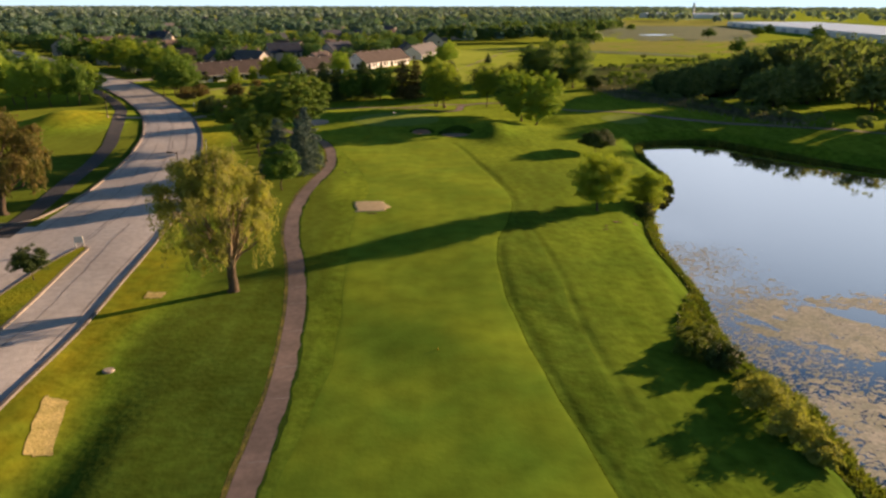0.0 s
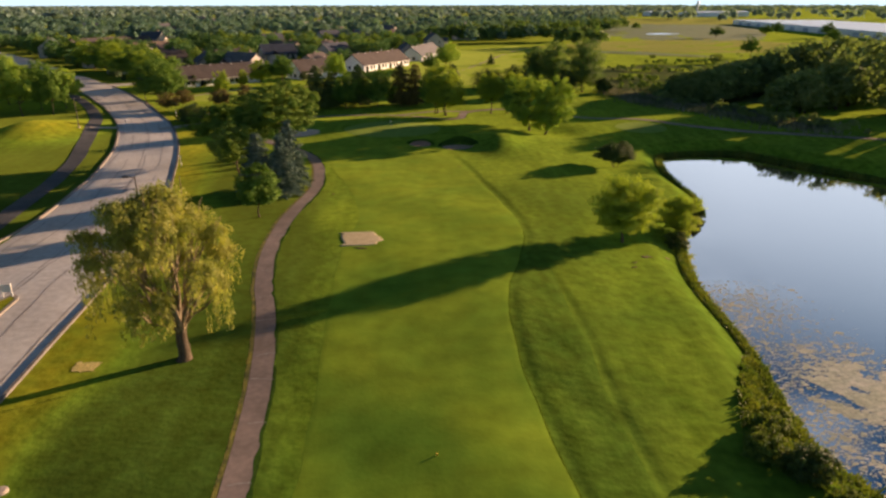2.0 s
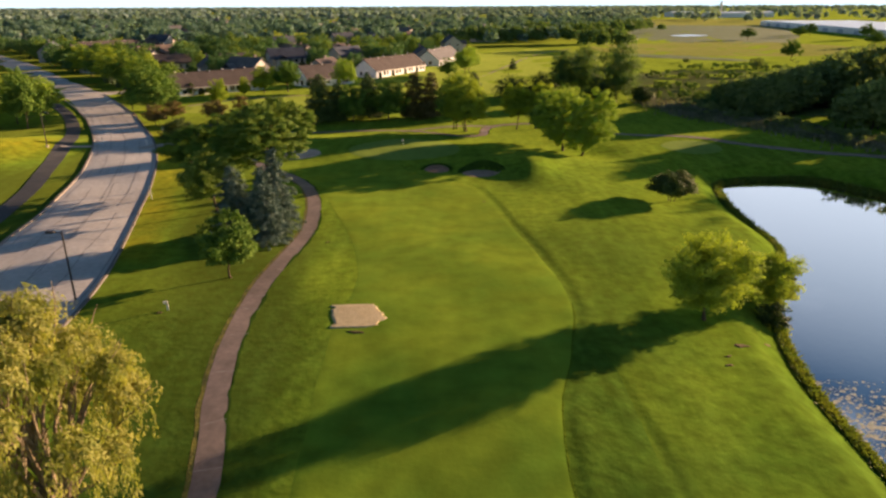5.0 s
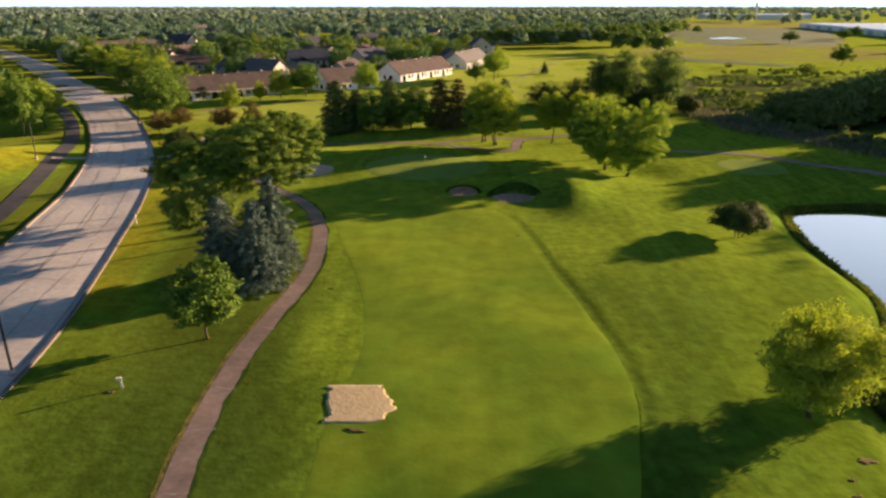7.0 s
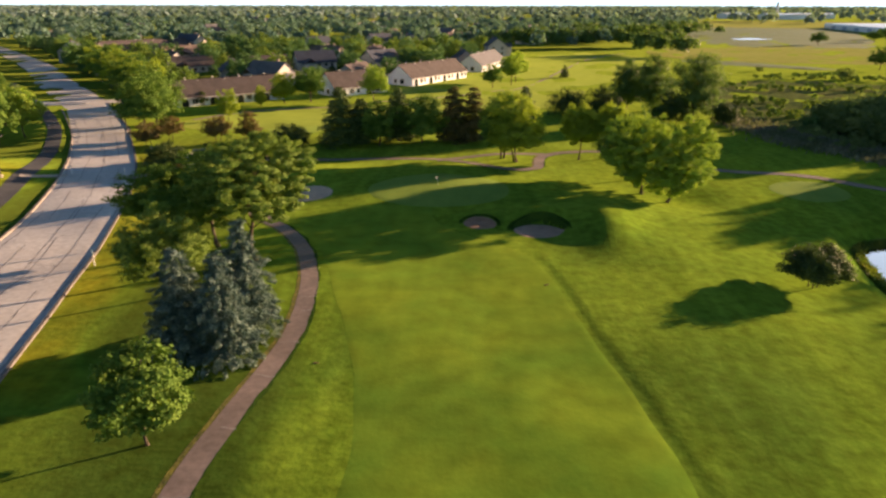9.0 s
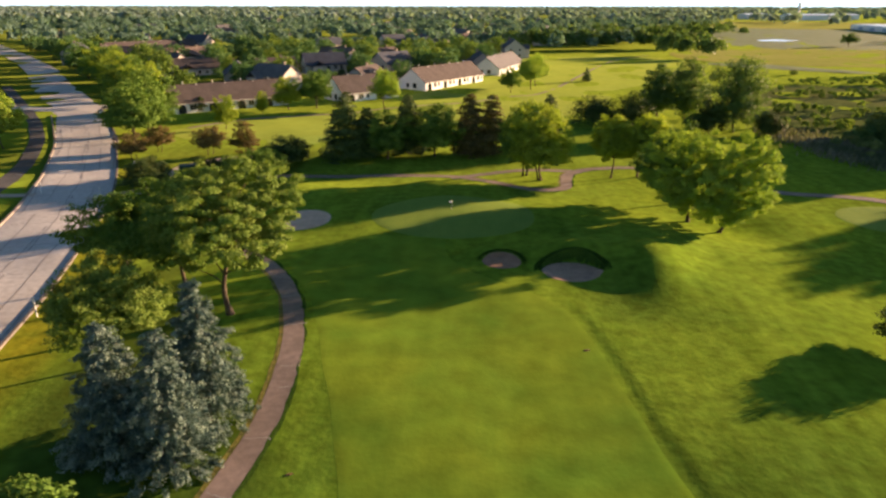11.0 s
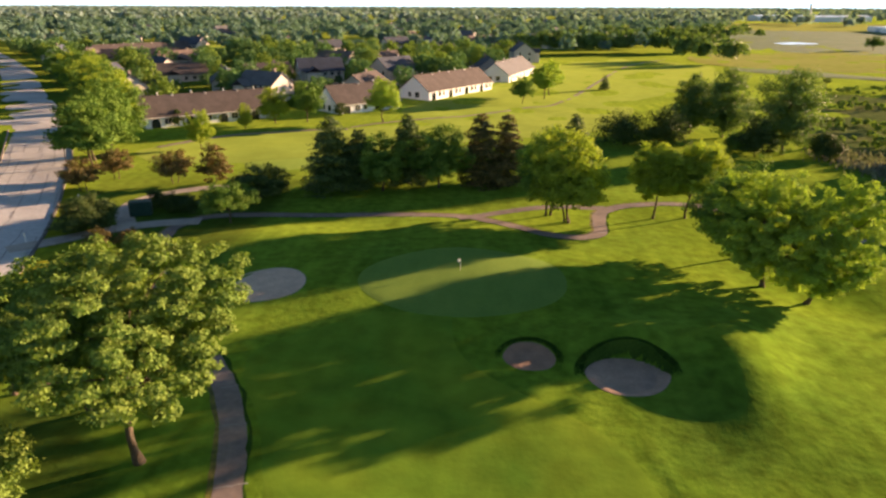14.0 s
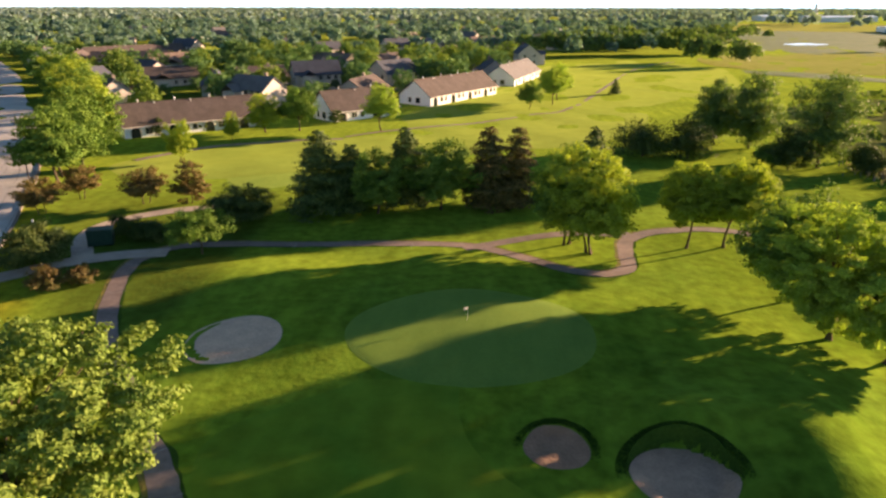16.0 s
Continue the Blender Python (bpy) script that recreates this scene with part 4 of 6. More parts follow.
def broadleaf(h, r, seed, leaves, size, bottom=0.25, fork=0.28, stems=1, spread=0.0, blobs=70, dome=0.75, thick=0.3, shift=(0, 0), inner=0.4, flat=0.68, twigs=30):
    """Limbs and leaves of a broad-leaved tree: clumps of leaves on a branching frame."""
    rng = np.random.default_rng(seed)
    leaves, bottom, dome = int(leaves * 1.7), bottom * 0.72, 1 - (1 - dome) * 0.5
    blobs, thick = int(blobs * 3.8), thick * 0.52
    zc = h * (bottom + (1 - bottom) * 0.38)
    tips = []
    lump = rng.uniform(0, 6.28, 6)
    while len(tips) < blobs:
        az, u = rng.uniform(0, 6.283), rng.uniform(-1, 1)
        k = rng.uniform(0.78, 1.0) if rng.random() > inner else rng.uniform(0.25, 0.75)
        wob = 1 + 0.13 * math.sin(2 * az + lump[0]) + 0.11 * math.sin(3 * az + lump[1] + 2 * u) + 0.10 * math.sin(5 * az + lump[2]) + 0.08 * math.sin(4 * u + lump[3])
        reach = math.sqrt(1 - u * u) if u > 0 else math.sqrt(1 - abs(u) ** 2.8)
        up = h * 0.97 - zc if u > 0 else (zc - h * bottom) * dome * (1 + 0.22 * math.sin(3 * az + lump[4]) + 0.12 * math.sin(7 * az + lump[5]))
        p = np.array([math.cos(az) * r * reach * k * wob * 0.88, math.sin(az) * r * reach * k * wob * 0.88, zc + u * up * k * (0.5 + 0.5 * wob) * 0.93])
        tips.append(p + (shift[0] * p[2] / h, shift[1] * p[2] / h, 0))
    tips = np.array(tips)
    base_r = 0.011 * h + 0.017 * r
    trunk, branches = [], []
    starts = []
    for s in range(stems):
        a = 2 * np.pi * s / stems + rng.uniform(0, 1)
        foot = np.array([math.cos(a), math.sin(a), 0]) * (0.35 * (stems > 1)) + (0, 0, -0.25)
        top = np.array([math.cos(a), math.sin(a), 0]) * spread * r + (shift[0] * 0.5, shift[1] * 0.5, h * (0.55 if stems == 1 else 0.5))
        p, q = limb(foot, top, base_r / stems**0.4, base_r * 0.35, rng, n=9)
        q[0] *= 1.5
        trunk.append((p, q))
        starts.append(p)
    order = np.argsort(tips[:, 2])
    for j in order[:: max(1, len(order) // twigs)]:
        p = starts[int(rng.integers(stems))]
        if stems > 1:
            p = min(starts, key=lambda s: np.linalg.norm(s[-1][:2] - tips[j][:2]))
        hz = np.clip(tips[j][2] * 0.62, fork * h, p[-1][2])
        k = int(np.argmin(abs(p[:, 2] - hz)))
        branches.append(limb(p[k], tips[j], base_r * 0.30, base_r * 0.05, rng, 0.04))
    br = r * thick * rng.uniform(0.7, 1.3, len(tips))
    which = rng.choice(len(tips), leaves, p=br**2 / (br**2).sum())
    d = rng.normal(0, 1, (leaves, 3))
    d /= np.linalg.norm(d, axis=1)[:, None]
    d[:, 2] = np.where(d[:, 2] < -0.2, d[:, 2] * 0.5, d[:, 2])
    rad = (br[which] * rng.triangular(0.25, 0.9, 1.2, leaves))[:, None]
    lead = tips[which] - (0, 0, zc * 0.8)
    lead /= np.linalg.norm(lead, axis=1)[:, None] + 1e-9
    d = d + lead * (d * lead).sum(1)[:, None] * 0.45
    c = tips[which] + d * rad * (1, 1, flat)
    outward = c - (0, 0, zc * 0.8)
    outward /= np.linalg.norm(outward, axis=1)[:, None] + 1e-9
    c[:, 2] = np.maximum(c[:, 2], 0.12)
    return trunk, branches, leaf_quads(c, (outward + d) * 0.5, size, rng)


def weeping(h, r, seed, leaves, size, shift=(0, 0)):
    """A willow: a forked trunk, bare spreading limbs, lobes of leaves and tassels that hang from them."""
    rng = np.random.default_rng(seed)
    lobes = []
    for count, q0, q1, z0, z1, b0, b1, d0, d1 in ((11, 0.72, 1.0, 0.56, 0.76, 0.15, 0.24, 0.16, 0.36), (6, 0.3, 0.62, 0.72, 0.86, 0.18, 0.28, 0.12, 0.24), (6, 0.1, 0.5, 0.86, 0.96, 0.20, 0.32, 0.08, 0.14), (5, 0.45, 0.75, 0.42, 0.54, 0.14, 0.21, 0.16, 0.28)):
        for k in range(count):
            a, q = k * 6.283 / count + rng.normal(0, 0.22), rng.uniform(q0, q1)
            lobes.append((math.cos(a) * r * q, math.sin(a) * r * q, h * rng.uniform(z0, z1), r * rng.uniform(b0, b1), h * rng.uniform(d0, d1)))
    lobes = np.array(lobes)
    lobes[:, 0] += shift[0] * lobes[:, 2] / h
    lobes[:, 1] += shift[1] * lobes[:, 2] / h
    trunk = [limb((0, 0, -0.3), (0.1, 0.05, h * 0.2), 0.55, 0.42, rng, n=6)]
    trunk[0][1][0] = 0.85
    branches = []
    for n, (x, y, z, br, _) in enumerate(lobes):
        root = np.array((0.1, 0.05, h * rng.uniform(0.14, 0.2)))
        knee = np.array((x * 0.5, y * 0.5, z * 0.62)) + rng.normal(0, 0.3, 3)
        branches.append(limb(root, knee, 0.19, 0.11, rng, 0.03))
        for _ in range(3):
            branches.append(limb(knee, np.array((x, y, z)) + rng.normal(0, br * 0.6, 3), 0.09, 0.02, rng, 0.06))
    n1 = int(leaves * 0.5)
    w = rng.choice(len(lobes), n1, p=lobes[:, 3] ** 2 / (lobes[:, 3] ** 2).sum())
    d = rng.normal(0, 1, (n1, 3))
    d /= np.linalg.norm(d, axis=1)[:, None]
    d[:, 2] = np.abs(d[:, 2]) - 0.25
    rad = (lobes[w, 3] * rng.uniform(0.3, 1.25, n1) ** 0.6 * (1 + 0.32 * np.sin(5 * np.arctan2(d[:, 1], d[:, 0]) + w)))[:, None]
    c1 = lobes[w, :3] + d * rad * (1, 1, 0.75)
    v, f = leaf_quads(c1, d, size * 1.3, rng, 0.2, 0.4)
    tas = []
    for x, y, z, br, drop in lobes:
        for _ in range(16):
            a, q = rng.uniform(0, 6.28), rng.uniform(0.2, 1.0) ** 0.6
            tas.append((x + math.cos(a) * br * q, y + math.sin(a) * br * q, z + br * 0.35 * (1 - q), drop * rng.uniform(0.5, 1.25)))
    tas = np.array(tas)
    n2 = leaves - n1
    w = rng.integers(0, len(tas), n2)
    u = rng.uniform(0, 1, n2)
    c = np.column_stack([tas[w, 0], tas[w, 1], np.maximum(tas[w, 2] - u * tas[w, 3], 0.6)])
    c[:, :2] += rng.normal(0, 0.16, (n2, 2)) * (1.2 - 0.5 * u)[:, None]
    nor = rng.normal(0, 1, (n2, 3)) * (1, 1, 0.25)
    nor /= np.linalg.norm(nor, axis=1)[:, None]
    t = rng.normal(0, 0.3, (n2, 3)) + (0, 0, -1)
    b = np.cross(nor, t)
    b /= np.linalg.norm(b, axis=1)[:, None]
    s = (size * 0.8 * rng.uniform(0.7, 1.6, n2))[:, None]
    v2 = np.stack([c - t * s, c + b * s * 0.32, c + t * s, c - b * s * 0.32], 1).reshape(-1, 3)
    return trunk, branches, (np.vstack([v, v2]), np.vstack([f, np.arange(4 * n2).reshape(-1, 4) + len(v)]))


def conifer(h, r, seed, leaves, size, open_=0.0, power=0.85, bottom=0.04, tuft=0):
    """A spruce or pine: whorls of drooping boughs set with needle tufts."""
    rng = np.random.default_rng(seed)
    p, q_trunk = limb((0, 0, -0.2), (rng.normal(0, 0.1), rng.normal(0, 0.1), h * 0.98), 0.02 * h, 0.01, rng, n=9)
    p[:, :2] *= 0.4
    runs, boughs = [], []
    z = h * bottom + 0.3
    while z < h * 0.97:
        k = 1 - (z - h * bottom) / (h * (1 - bottom))
        reach = r * (k**power) * rng.uniform(0.9, 1.08) + 0.12
        for a in rng.uniform(0, 6.28) + np.arange(max(5, int(5 + 7 * k))) * 6.283 / max(5, int(5 + 7 * k)):
            L = reach * rng.uniform(0.66, 1.14)
            if rng.random() < open_:
                continue
            az = a + rng.normal(0, 0.12)
            boughs.append((z + rng.normal(0, 0.1), az, L, rng.uniform(-0.25, 0.12)))
        z += max(0.28, 0.055 * h * (0.45 + 0.6 * k))
    boughs = np.array(boughs)
    for bz, az, L, droop in boughs[:: max(1, len(boughs) // 60)]:
        runs.append(limb((0, 0, bz), (math.cos(az) * L * 0.9, math.sin(az) * L * 0.9, bz + droop * L), 0.035, 0.008, rng, n=4))
    if tuft:
        n_out, n_in = 330, 280
        w = rng.choice(len(boughs), n_out + n_in, p=boughs[:, 2] / boughs[:, 2].sum())
        bz, az, L, droop = boughs[w].T
        u = np.concatenate([rng.uniform(0.72, 1.08, n_out), rng.uniform(0.2, 0.68, n_in)])
        az = az + rng.normal(0, 0.2, len(u))
        way = np.column_stack([np.cos(az), np.sin(az), rng.uniform(-0.45, 0.05, len(u))])
        way /= np.linalg.norm(way, axis=1)[:, None]
        tip = np.column_stack([np.cos(az) * L * u, np.sin(az) * L * u, bz - 0.10 * L * u**2 + 0.1])
        k = np.repeat(np.arange(len(u)), tuft)
        q = rng.normal(0, 1, (len(k), 3))
        q /= np.linalg.norm(q, axis=1)[:, None]
        plump = (np.where(u > 0.7, rng.uniform(0.17, 0.26, len(u)), 0.34) * np.clip(0.6 + L * 0.2, 0.6, 1.15))[k]
        c = tip[k] + q * (plump * rng.uniform(0.5, 1, len(k)))[:, None] + way[k] * (rng.uniform(-1.5, 0.9, len(k)) * plump * 1.5)[:, None]
        c[:, 2] = np.maximum(c[:, 2], 0.1)
        v, f = leaf_quads(c, q * 1.1 + (0, 0, 0.4), size, rng, 0.5, 0.45)
        return [(p, q_trunk)], [], (v, f)
    w = rng.choice(len(boughs), leaves, p=boughs[:, 2] ** 1.3 / (boughs[:, 2] ** 1.3).sum())
    u = rng.uniform(0.0, 1, leaves) ** 0.6
    bz, az, L, droop = boughs[w].T
    fan = rng.normal(0, 0.20, leaves) * L * (0.4 + u * 0.7)
    c = np.column_stack([np.cos(az) * L * u - np.sin(az) * fan, np.sin(az) * L * u + np.cos(az) * fan, bz + droop * L * u**1.5 + rng.normal(0, 0.07, leaves) + 0.12 * L * u * (1 - u)])
    c[:, 2] = np.maximum(c[:, 2], 0.15)
    out = np.column_stack([np.cos(az), np.sin(az), np.full(leaves, 0.5)])
    v, f = leaf_quads(c, out, size, rng, 0.6, 0.5)
    return [(p, q_trunk)], runs, (v, f)


def tree_at(name, label, kind, x, y, made, turn=0.0, group="", category="tree", scale=(1, 1, 1), sink=0.0):
    m = pose(x, y, ground_z(x, y) - sink, 0, 0, turn) @ Matrix.Diagonal((*scale, 1))
    return assemble(name, label, category, m, *made, LEAF[kind], group)


tree_at("willow_tree", "tall weeping willow with yellow-green hanging strands", "willow", -17.9, 62.7, weeping(14.2, 5.7, 3, 52000, 0.15, (-1.5, 0.3)))
tree_at("lakeside_tree", "rounded fresh green tree on the pond's bank", "fresh", 26.8, 91.0, broadleaf(9.2, 3.9, 11, 26000, 0.17, 0.2, 0.2, 1, 0, 60, 1.0, 0.40))
tree_at("lakeside_tree", "low fresh green tree leaning over the pond", "fresh", 36.2, 97.5, broadleaf(6.7, 2.7, 12, 10000, 0.18, 0.08, 0.2, 3, 0.2, 40, 1.0, 0.46))
tree_at("shrub_tree", "low dark mushroom-shaped tree on the rough", "dark", 37.0, 130.4, broadleaf(4.5, 3.65, 13, 18000, 0.17, 0.38, 0.2, 3, 0.25, 70, 0.85, 0.34))
tree_at("maple_tree", "small bushy green maple by the cart path", "green", -19.4, 99.6, broadleaf(7.2, 3.1, 14, 9500, 0.22, 0.32, 0.2, 1, 0, 54, 0.9, 0.32))
for x, y, h, r, s in ((-17.9, 115.8, 10.0, 2.8, 1), (-18.3, 111.2, 9.0, 2.8, 2), (-21.9, 111.9, 8.9, 2.9, 3)):
    tree_at("blue_spruce", ("tall", "broad", "pointed")[s - 1] + " silvery blue spruce beside the cart path", "spruce", x, y, conifer(h * 1.02, r * 1.04, 30 + s, 30000, 0.145, 0, 0.64, 0.02, 84), s * 70, "spruces by the path")
tree_at("spreading_tree", "large spreading tree with layered green leaves", "lime", -21.9, 131.2, broadleaf(14.6, 7.7, 15, 46000, 0.185, 0.50, 0.2, 1, 0, 150, 1.0, 0.135, (0.6, 1.0), flat=0.45))
tree_at("spreading_tree", "large shaded spreading tree beside the road", "green", -28.0, 136.5, broadleaf(12.0, 6.6, 16, 22000, 0.215, 0.36, 0.2, 1, 0, 95, 1.0, 0.2, (-0.6, 0), flat=0.45))
tree_at("spreading_tree", "dark shaded tree close to the road kerb", "green", -35.0, 138.5, broadleaf(9.8, 4.6, 29, 12000, 0.23, 0.45, 0.2, 1, 0, 80, 0.85, 0.22))
tree_at("ash_tree", "rounded yellow-green tree between spruces and road", "lime", -27.4, 122.6, broadleaf(9.4, 4.4, 17, 24000, 0.165, 0.34, 0.2, 1, 0, 90, 0.85, 0.24, (-0.8, 0)))
tree_at("oak_tree", "broad full olive-green tree beside the putting green", "yellow", 30.0, 160.9, broadleaf(12.9, 4.8, 18, 32000, 0.20, 0.14, 0.22, 1, 0, 80, 1.0, 0.24, (3.3, 0.3)), group="trees beside the green")
tree_at("oak_tree", "broad full olive-green tree beside the putting green", "yellow", 27.1, 164.2, broadleaf(13.5, 5.1, 19, 34000, 0.20, 0.12, 0.22, 1, 0, 84, 1.0, 0.24, (-1.4, 1.0)), group="trees beside the green")
tree_at("oak_tree", "broad full green tree behind its neighbours at the green", "green", 27.3, 172.0, broadleaf(11.0, 5.4, 25, 15000, 0.30, 0.28, 0.22, 1, 0, 100, 1.0, 0.32), group="trees beside the green")
tree_at("linden_tree", "slender green tree behind the putting green", "fresh", 20.7, 185.6, broadleaf(10.4, 3.6, 20, 13000, 0.26, 0.42, 0.3, 1, 0, 80, 0.9, 0.32), group="trees behind the green")
tree_at("linden_tree", "leaning fresh green tree behind the putting green", "fresh", 25.0, 186.0, broadleaf(10.6, 4.2, 21, 15000, 0.26, 0.42, 0.3, 1, 0, 80, 0.9, 0.32, (1.8, 0)), group="trees behind the green")
tree_at("linden_tree", "full green tree in the bend of the cart path", "fresh", 9.2, 182.4, broadleaf(12.8, 5.3, 22, 15000, 0.28, 0.2, 0.24, 3, 0.2, 90, 0.9, 0.27, (-1.6, 0)), group="trees behind the green")
tree_at("linden_tree", "full green tree in the bend of the cart path", "green", 6.9, 185.2, broadleaf(12.6, 4.8, 23, 12000, 0.29, 0.2, 0.24, 2, 0.15, 80, 0.9, 0.27), group="trees behind the green")
tree_at("pine_tree", "dark shaggy pine behind the cart path", "pine", -24.4, 195.5, conifer(11.2, 4.7, 41, 14000, 0.32, 0.1, 0.55, 0.05))
tree_at("pine_tree", "dark shaggy pine behind the cart path", "pine", -20.6, 197.5, conifer(9.0, 3.8, 42, 9000, 0.32, 0.1, 0.55, 0.05))
tree_at("shade_tree", "rounded green tree among the pines", "green", -16.9, 195.6, broadleaf(9.0, 4.2, 43, 9000, 0.28, 0.2, 0.25, 1, 0, 44, 0.8, 0.3))
tree_at("pine_tree", "dark pine between broad-leaved trees", "pine", -13.4, 199.6, conifer(10.8, 4.2, 48, 11000, 0.32, 0.1, 0.55, 0.05))
tree_at("shade_tree", "broad green tree among the pines", "green", -8.6, 197.6, broadleaf(10.2, 5.2, 44, 10000, 0.28, 0.2, 0.25, 1, 0, 60, 0.8, 0.28))
tree_at("pine_tree", "pine with browning needles behind the cart path", "brownpine", -2.2, 199.7, conifer(11.2, 4.0, 45, 12000, 0.32, 0.08, 0.5, 0.04))
tree_at("pine_tree", "thin pine with browning needles", "brownpine", 1.6, 200.6, conifer(11.2, 3.4, 46, 9000, 0.32, 0.1, 0.5, 0.04))
tree_at("pine_tree", "pine crown above the lindens", "pine", 12.0, 203.0, conifer(11.0, 3.6, 47, 7000, 0.32, 0.1, 0.55, 0.05))
for n, (x, y, h, r) in enumerate(((-62.1, 193.4, 5.1, 3.2), (-61.0, 200.9, 5.1, 3.0), (-50.3, 198.8, 5.4, 3.5))):
    tree_at("plum_tree", "low russet-leaved ornamental tree", "red", x, y, broadleaf(h, r, 50 + n, 4200, 0.22, 0.3, 0.3, 2, 0.2, 36, 0.6, 0.32), group="russet trees by the road")
tree_at("plum_tree", "dark russet-leaved upright tree", "red", -43.9, 199.3, broadleaf(6.4, 2.5, 54, 4200, 0.22, 0.1, 0.3, 1, 0, 32, 0.9, 0.34), group="russet trees by the road")
tree_at("shrub_tree", "wide low dark green tree before the lawn", "dark", -33.7, 191.3, broadleaf(5.0, 4.6, 55, 6500, 0.24, 0.12, 0.2, 3, 0.25, 44, 0.85, 0.3))
tree_at("young_tree", "small flat-topped tree beside the cart path", "green", -34.2, 179.4, broadleaf(5.3, 4.2, 56, 6500, 0.20, 0.42, 0.3, 1, 0, 36, 0.5, 0.28))
tree_at("bush", "rounded dark green bush beside the access drive", "dark", -51.0, 175.6, broadleaf(4.7, 4.0, 57, 8000, 0.22, 0.06, 0.2, 3, 0.25, 40, 0.95, 0.34), category="bush")
tree_at("bush", "loose russet shrub beside the access drive", "red", -45.6, 169.2, broadleaf(2.4, 2.2, 58, 1800, 0.18, 0.05, 0.2, 3, 0.25, 22, 0.95, 0.34), category="bush")
tree_at("bush", "loose russet shrub beside the access drive", "red", -42.8, 170.4, broadleaf(2.0, 1.7, 59, 1300, 0.18, 0.05, 0.2, 3, 0.25, 18, 0.95, 0.34), category="bush")
for n, (x, y, h, r) in enumerate(((-46.6, 184.9, 2.9, 1.7), (-43.6, 184.2, 2.9, 1.9), (-41.4, 183.6, 2.6, 1.6))):
    tree_at("hedge_bush", "dark clipped hedge bush behind the waste bin", "dark", x, y, broadleaf(h, r, 60 + n, 2600, 0.17, 0.04, 0.2, 3, 0.25, 26, 0.98, 0.4), group="hedge at the waste bin", category="hedge")
tree_at("median_tree", "small dark green tree on the road median", "dark", -38.5, 64.8, broadleaf(4.1, 1.7, 64, 3600, 0.17, 0.28, 0.3, 1, 0, 30, 0.7, 0.36), sink=-0.17)
tree_at("willow_tree", "bronze-green drooping willow beyond the side road", "bronze", -54.5, 88.5, weeping(14.0, 7.2, 65, 30000, 0.26))
for n, (x, y, h, r, k) in enumerate(((26.0, 40.8, 2.7, 1.9, "sallow"), (26.5, 37.7, 2.5, 1.8, "sallow"), (27.2, 35.2, 1.7, 1.3, "sallow"), (25.6, 47.2, 2.2, 1.6, "dark"), (23.9, 49.2, 1.9, 1.5, "bank"), (25.6, 51.6, 1.5, 1.5, "bank"), (27.2, 54.0, 1.3, 1.3, "bank"), (26.4, 43.6, 1.3, 1.2, "bank"), (34.6, 93.4, 2.6, 1.5, "dark"), (41.5, 104.5, 1.6, 1.1, "dark"), (43.6, 108.0, 1.6, 1.0, "dark"))):
    tree_at("bank_bush", {"sallow": "pale yellow-green willow bush on the pond bank", "bank": "low green bush on the pond bank", "dark": "dark low bush on the pond bank"}[k], k, x, y, broadleaf(h, r, 70 + n, 3600, 0.15, 0.04, 0.2, 4, 0.3, 34, 0.95, 0.36), group="bushes along the pond", category="bush")
for n, (x, y, h, r, k) in enumerate(((25.9, 236.4, 6.8, 6.0, "dark"), (34.0, 235.6, 8.1, 4.8, "dark"), (48.5, 246, 15.6, 5.8, "wood"), (43.4, 252, 13.6, 4.8, "wood"), (54.6, 229.5, 17.4, 6.4, "wood"), (49, 228, 7.5, 3.5, "dark"), (47.4, 231.5, 4.2, 3.2, "green"), (60.6, 225.8, 4.8, 3.1, "dark"))):
    tree_at("copse_tree" if h > 6 else "bush", "full " + ("dark" if k == "dark" else "green") + (" tree" if h > 6 else " bush") + " in the copse by the second fairway", k, x, y, broadleaf(h, r, 90 + n, 11000 if h > 9 else 5000, 0.34 if h > 9 else 0.28, 0.1, 0.2, 1 if h > 6 else 3, 0.1, 90, 1.0, 0.36), group="copse by the second fairway", category="tree" if h > 6 else "bush")

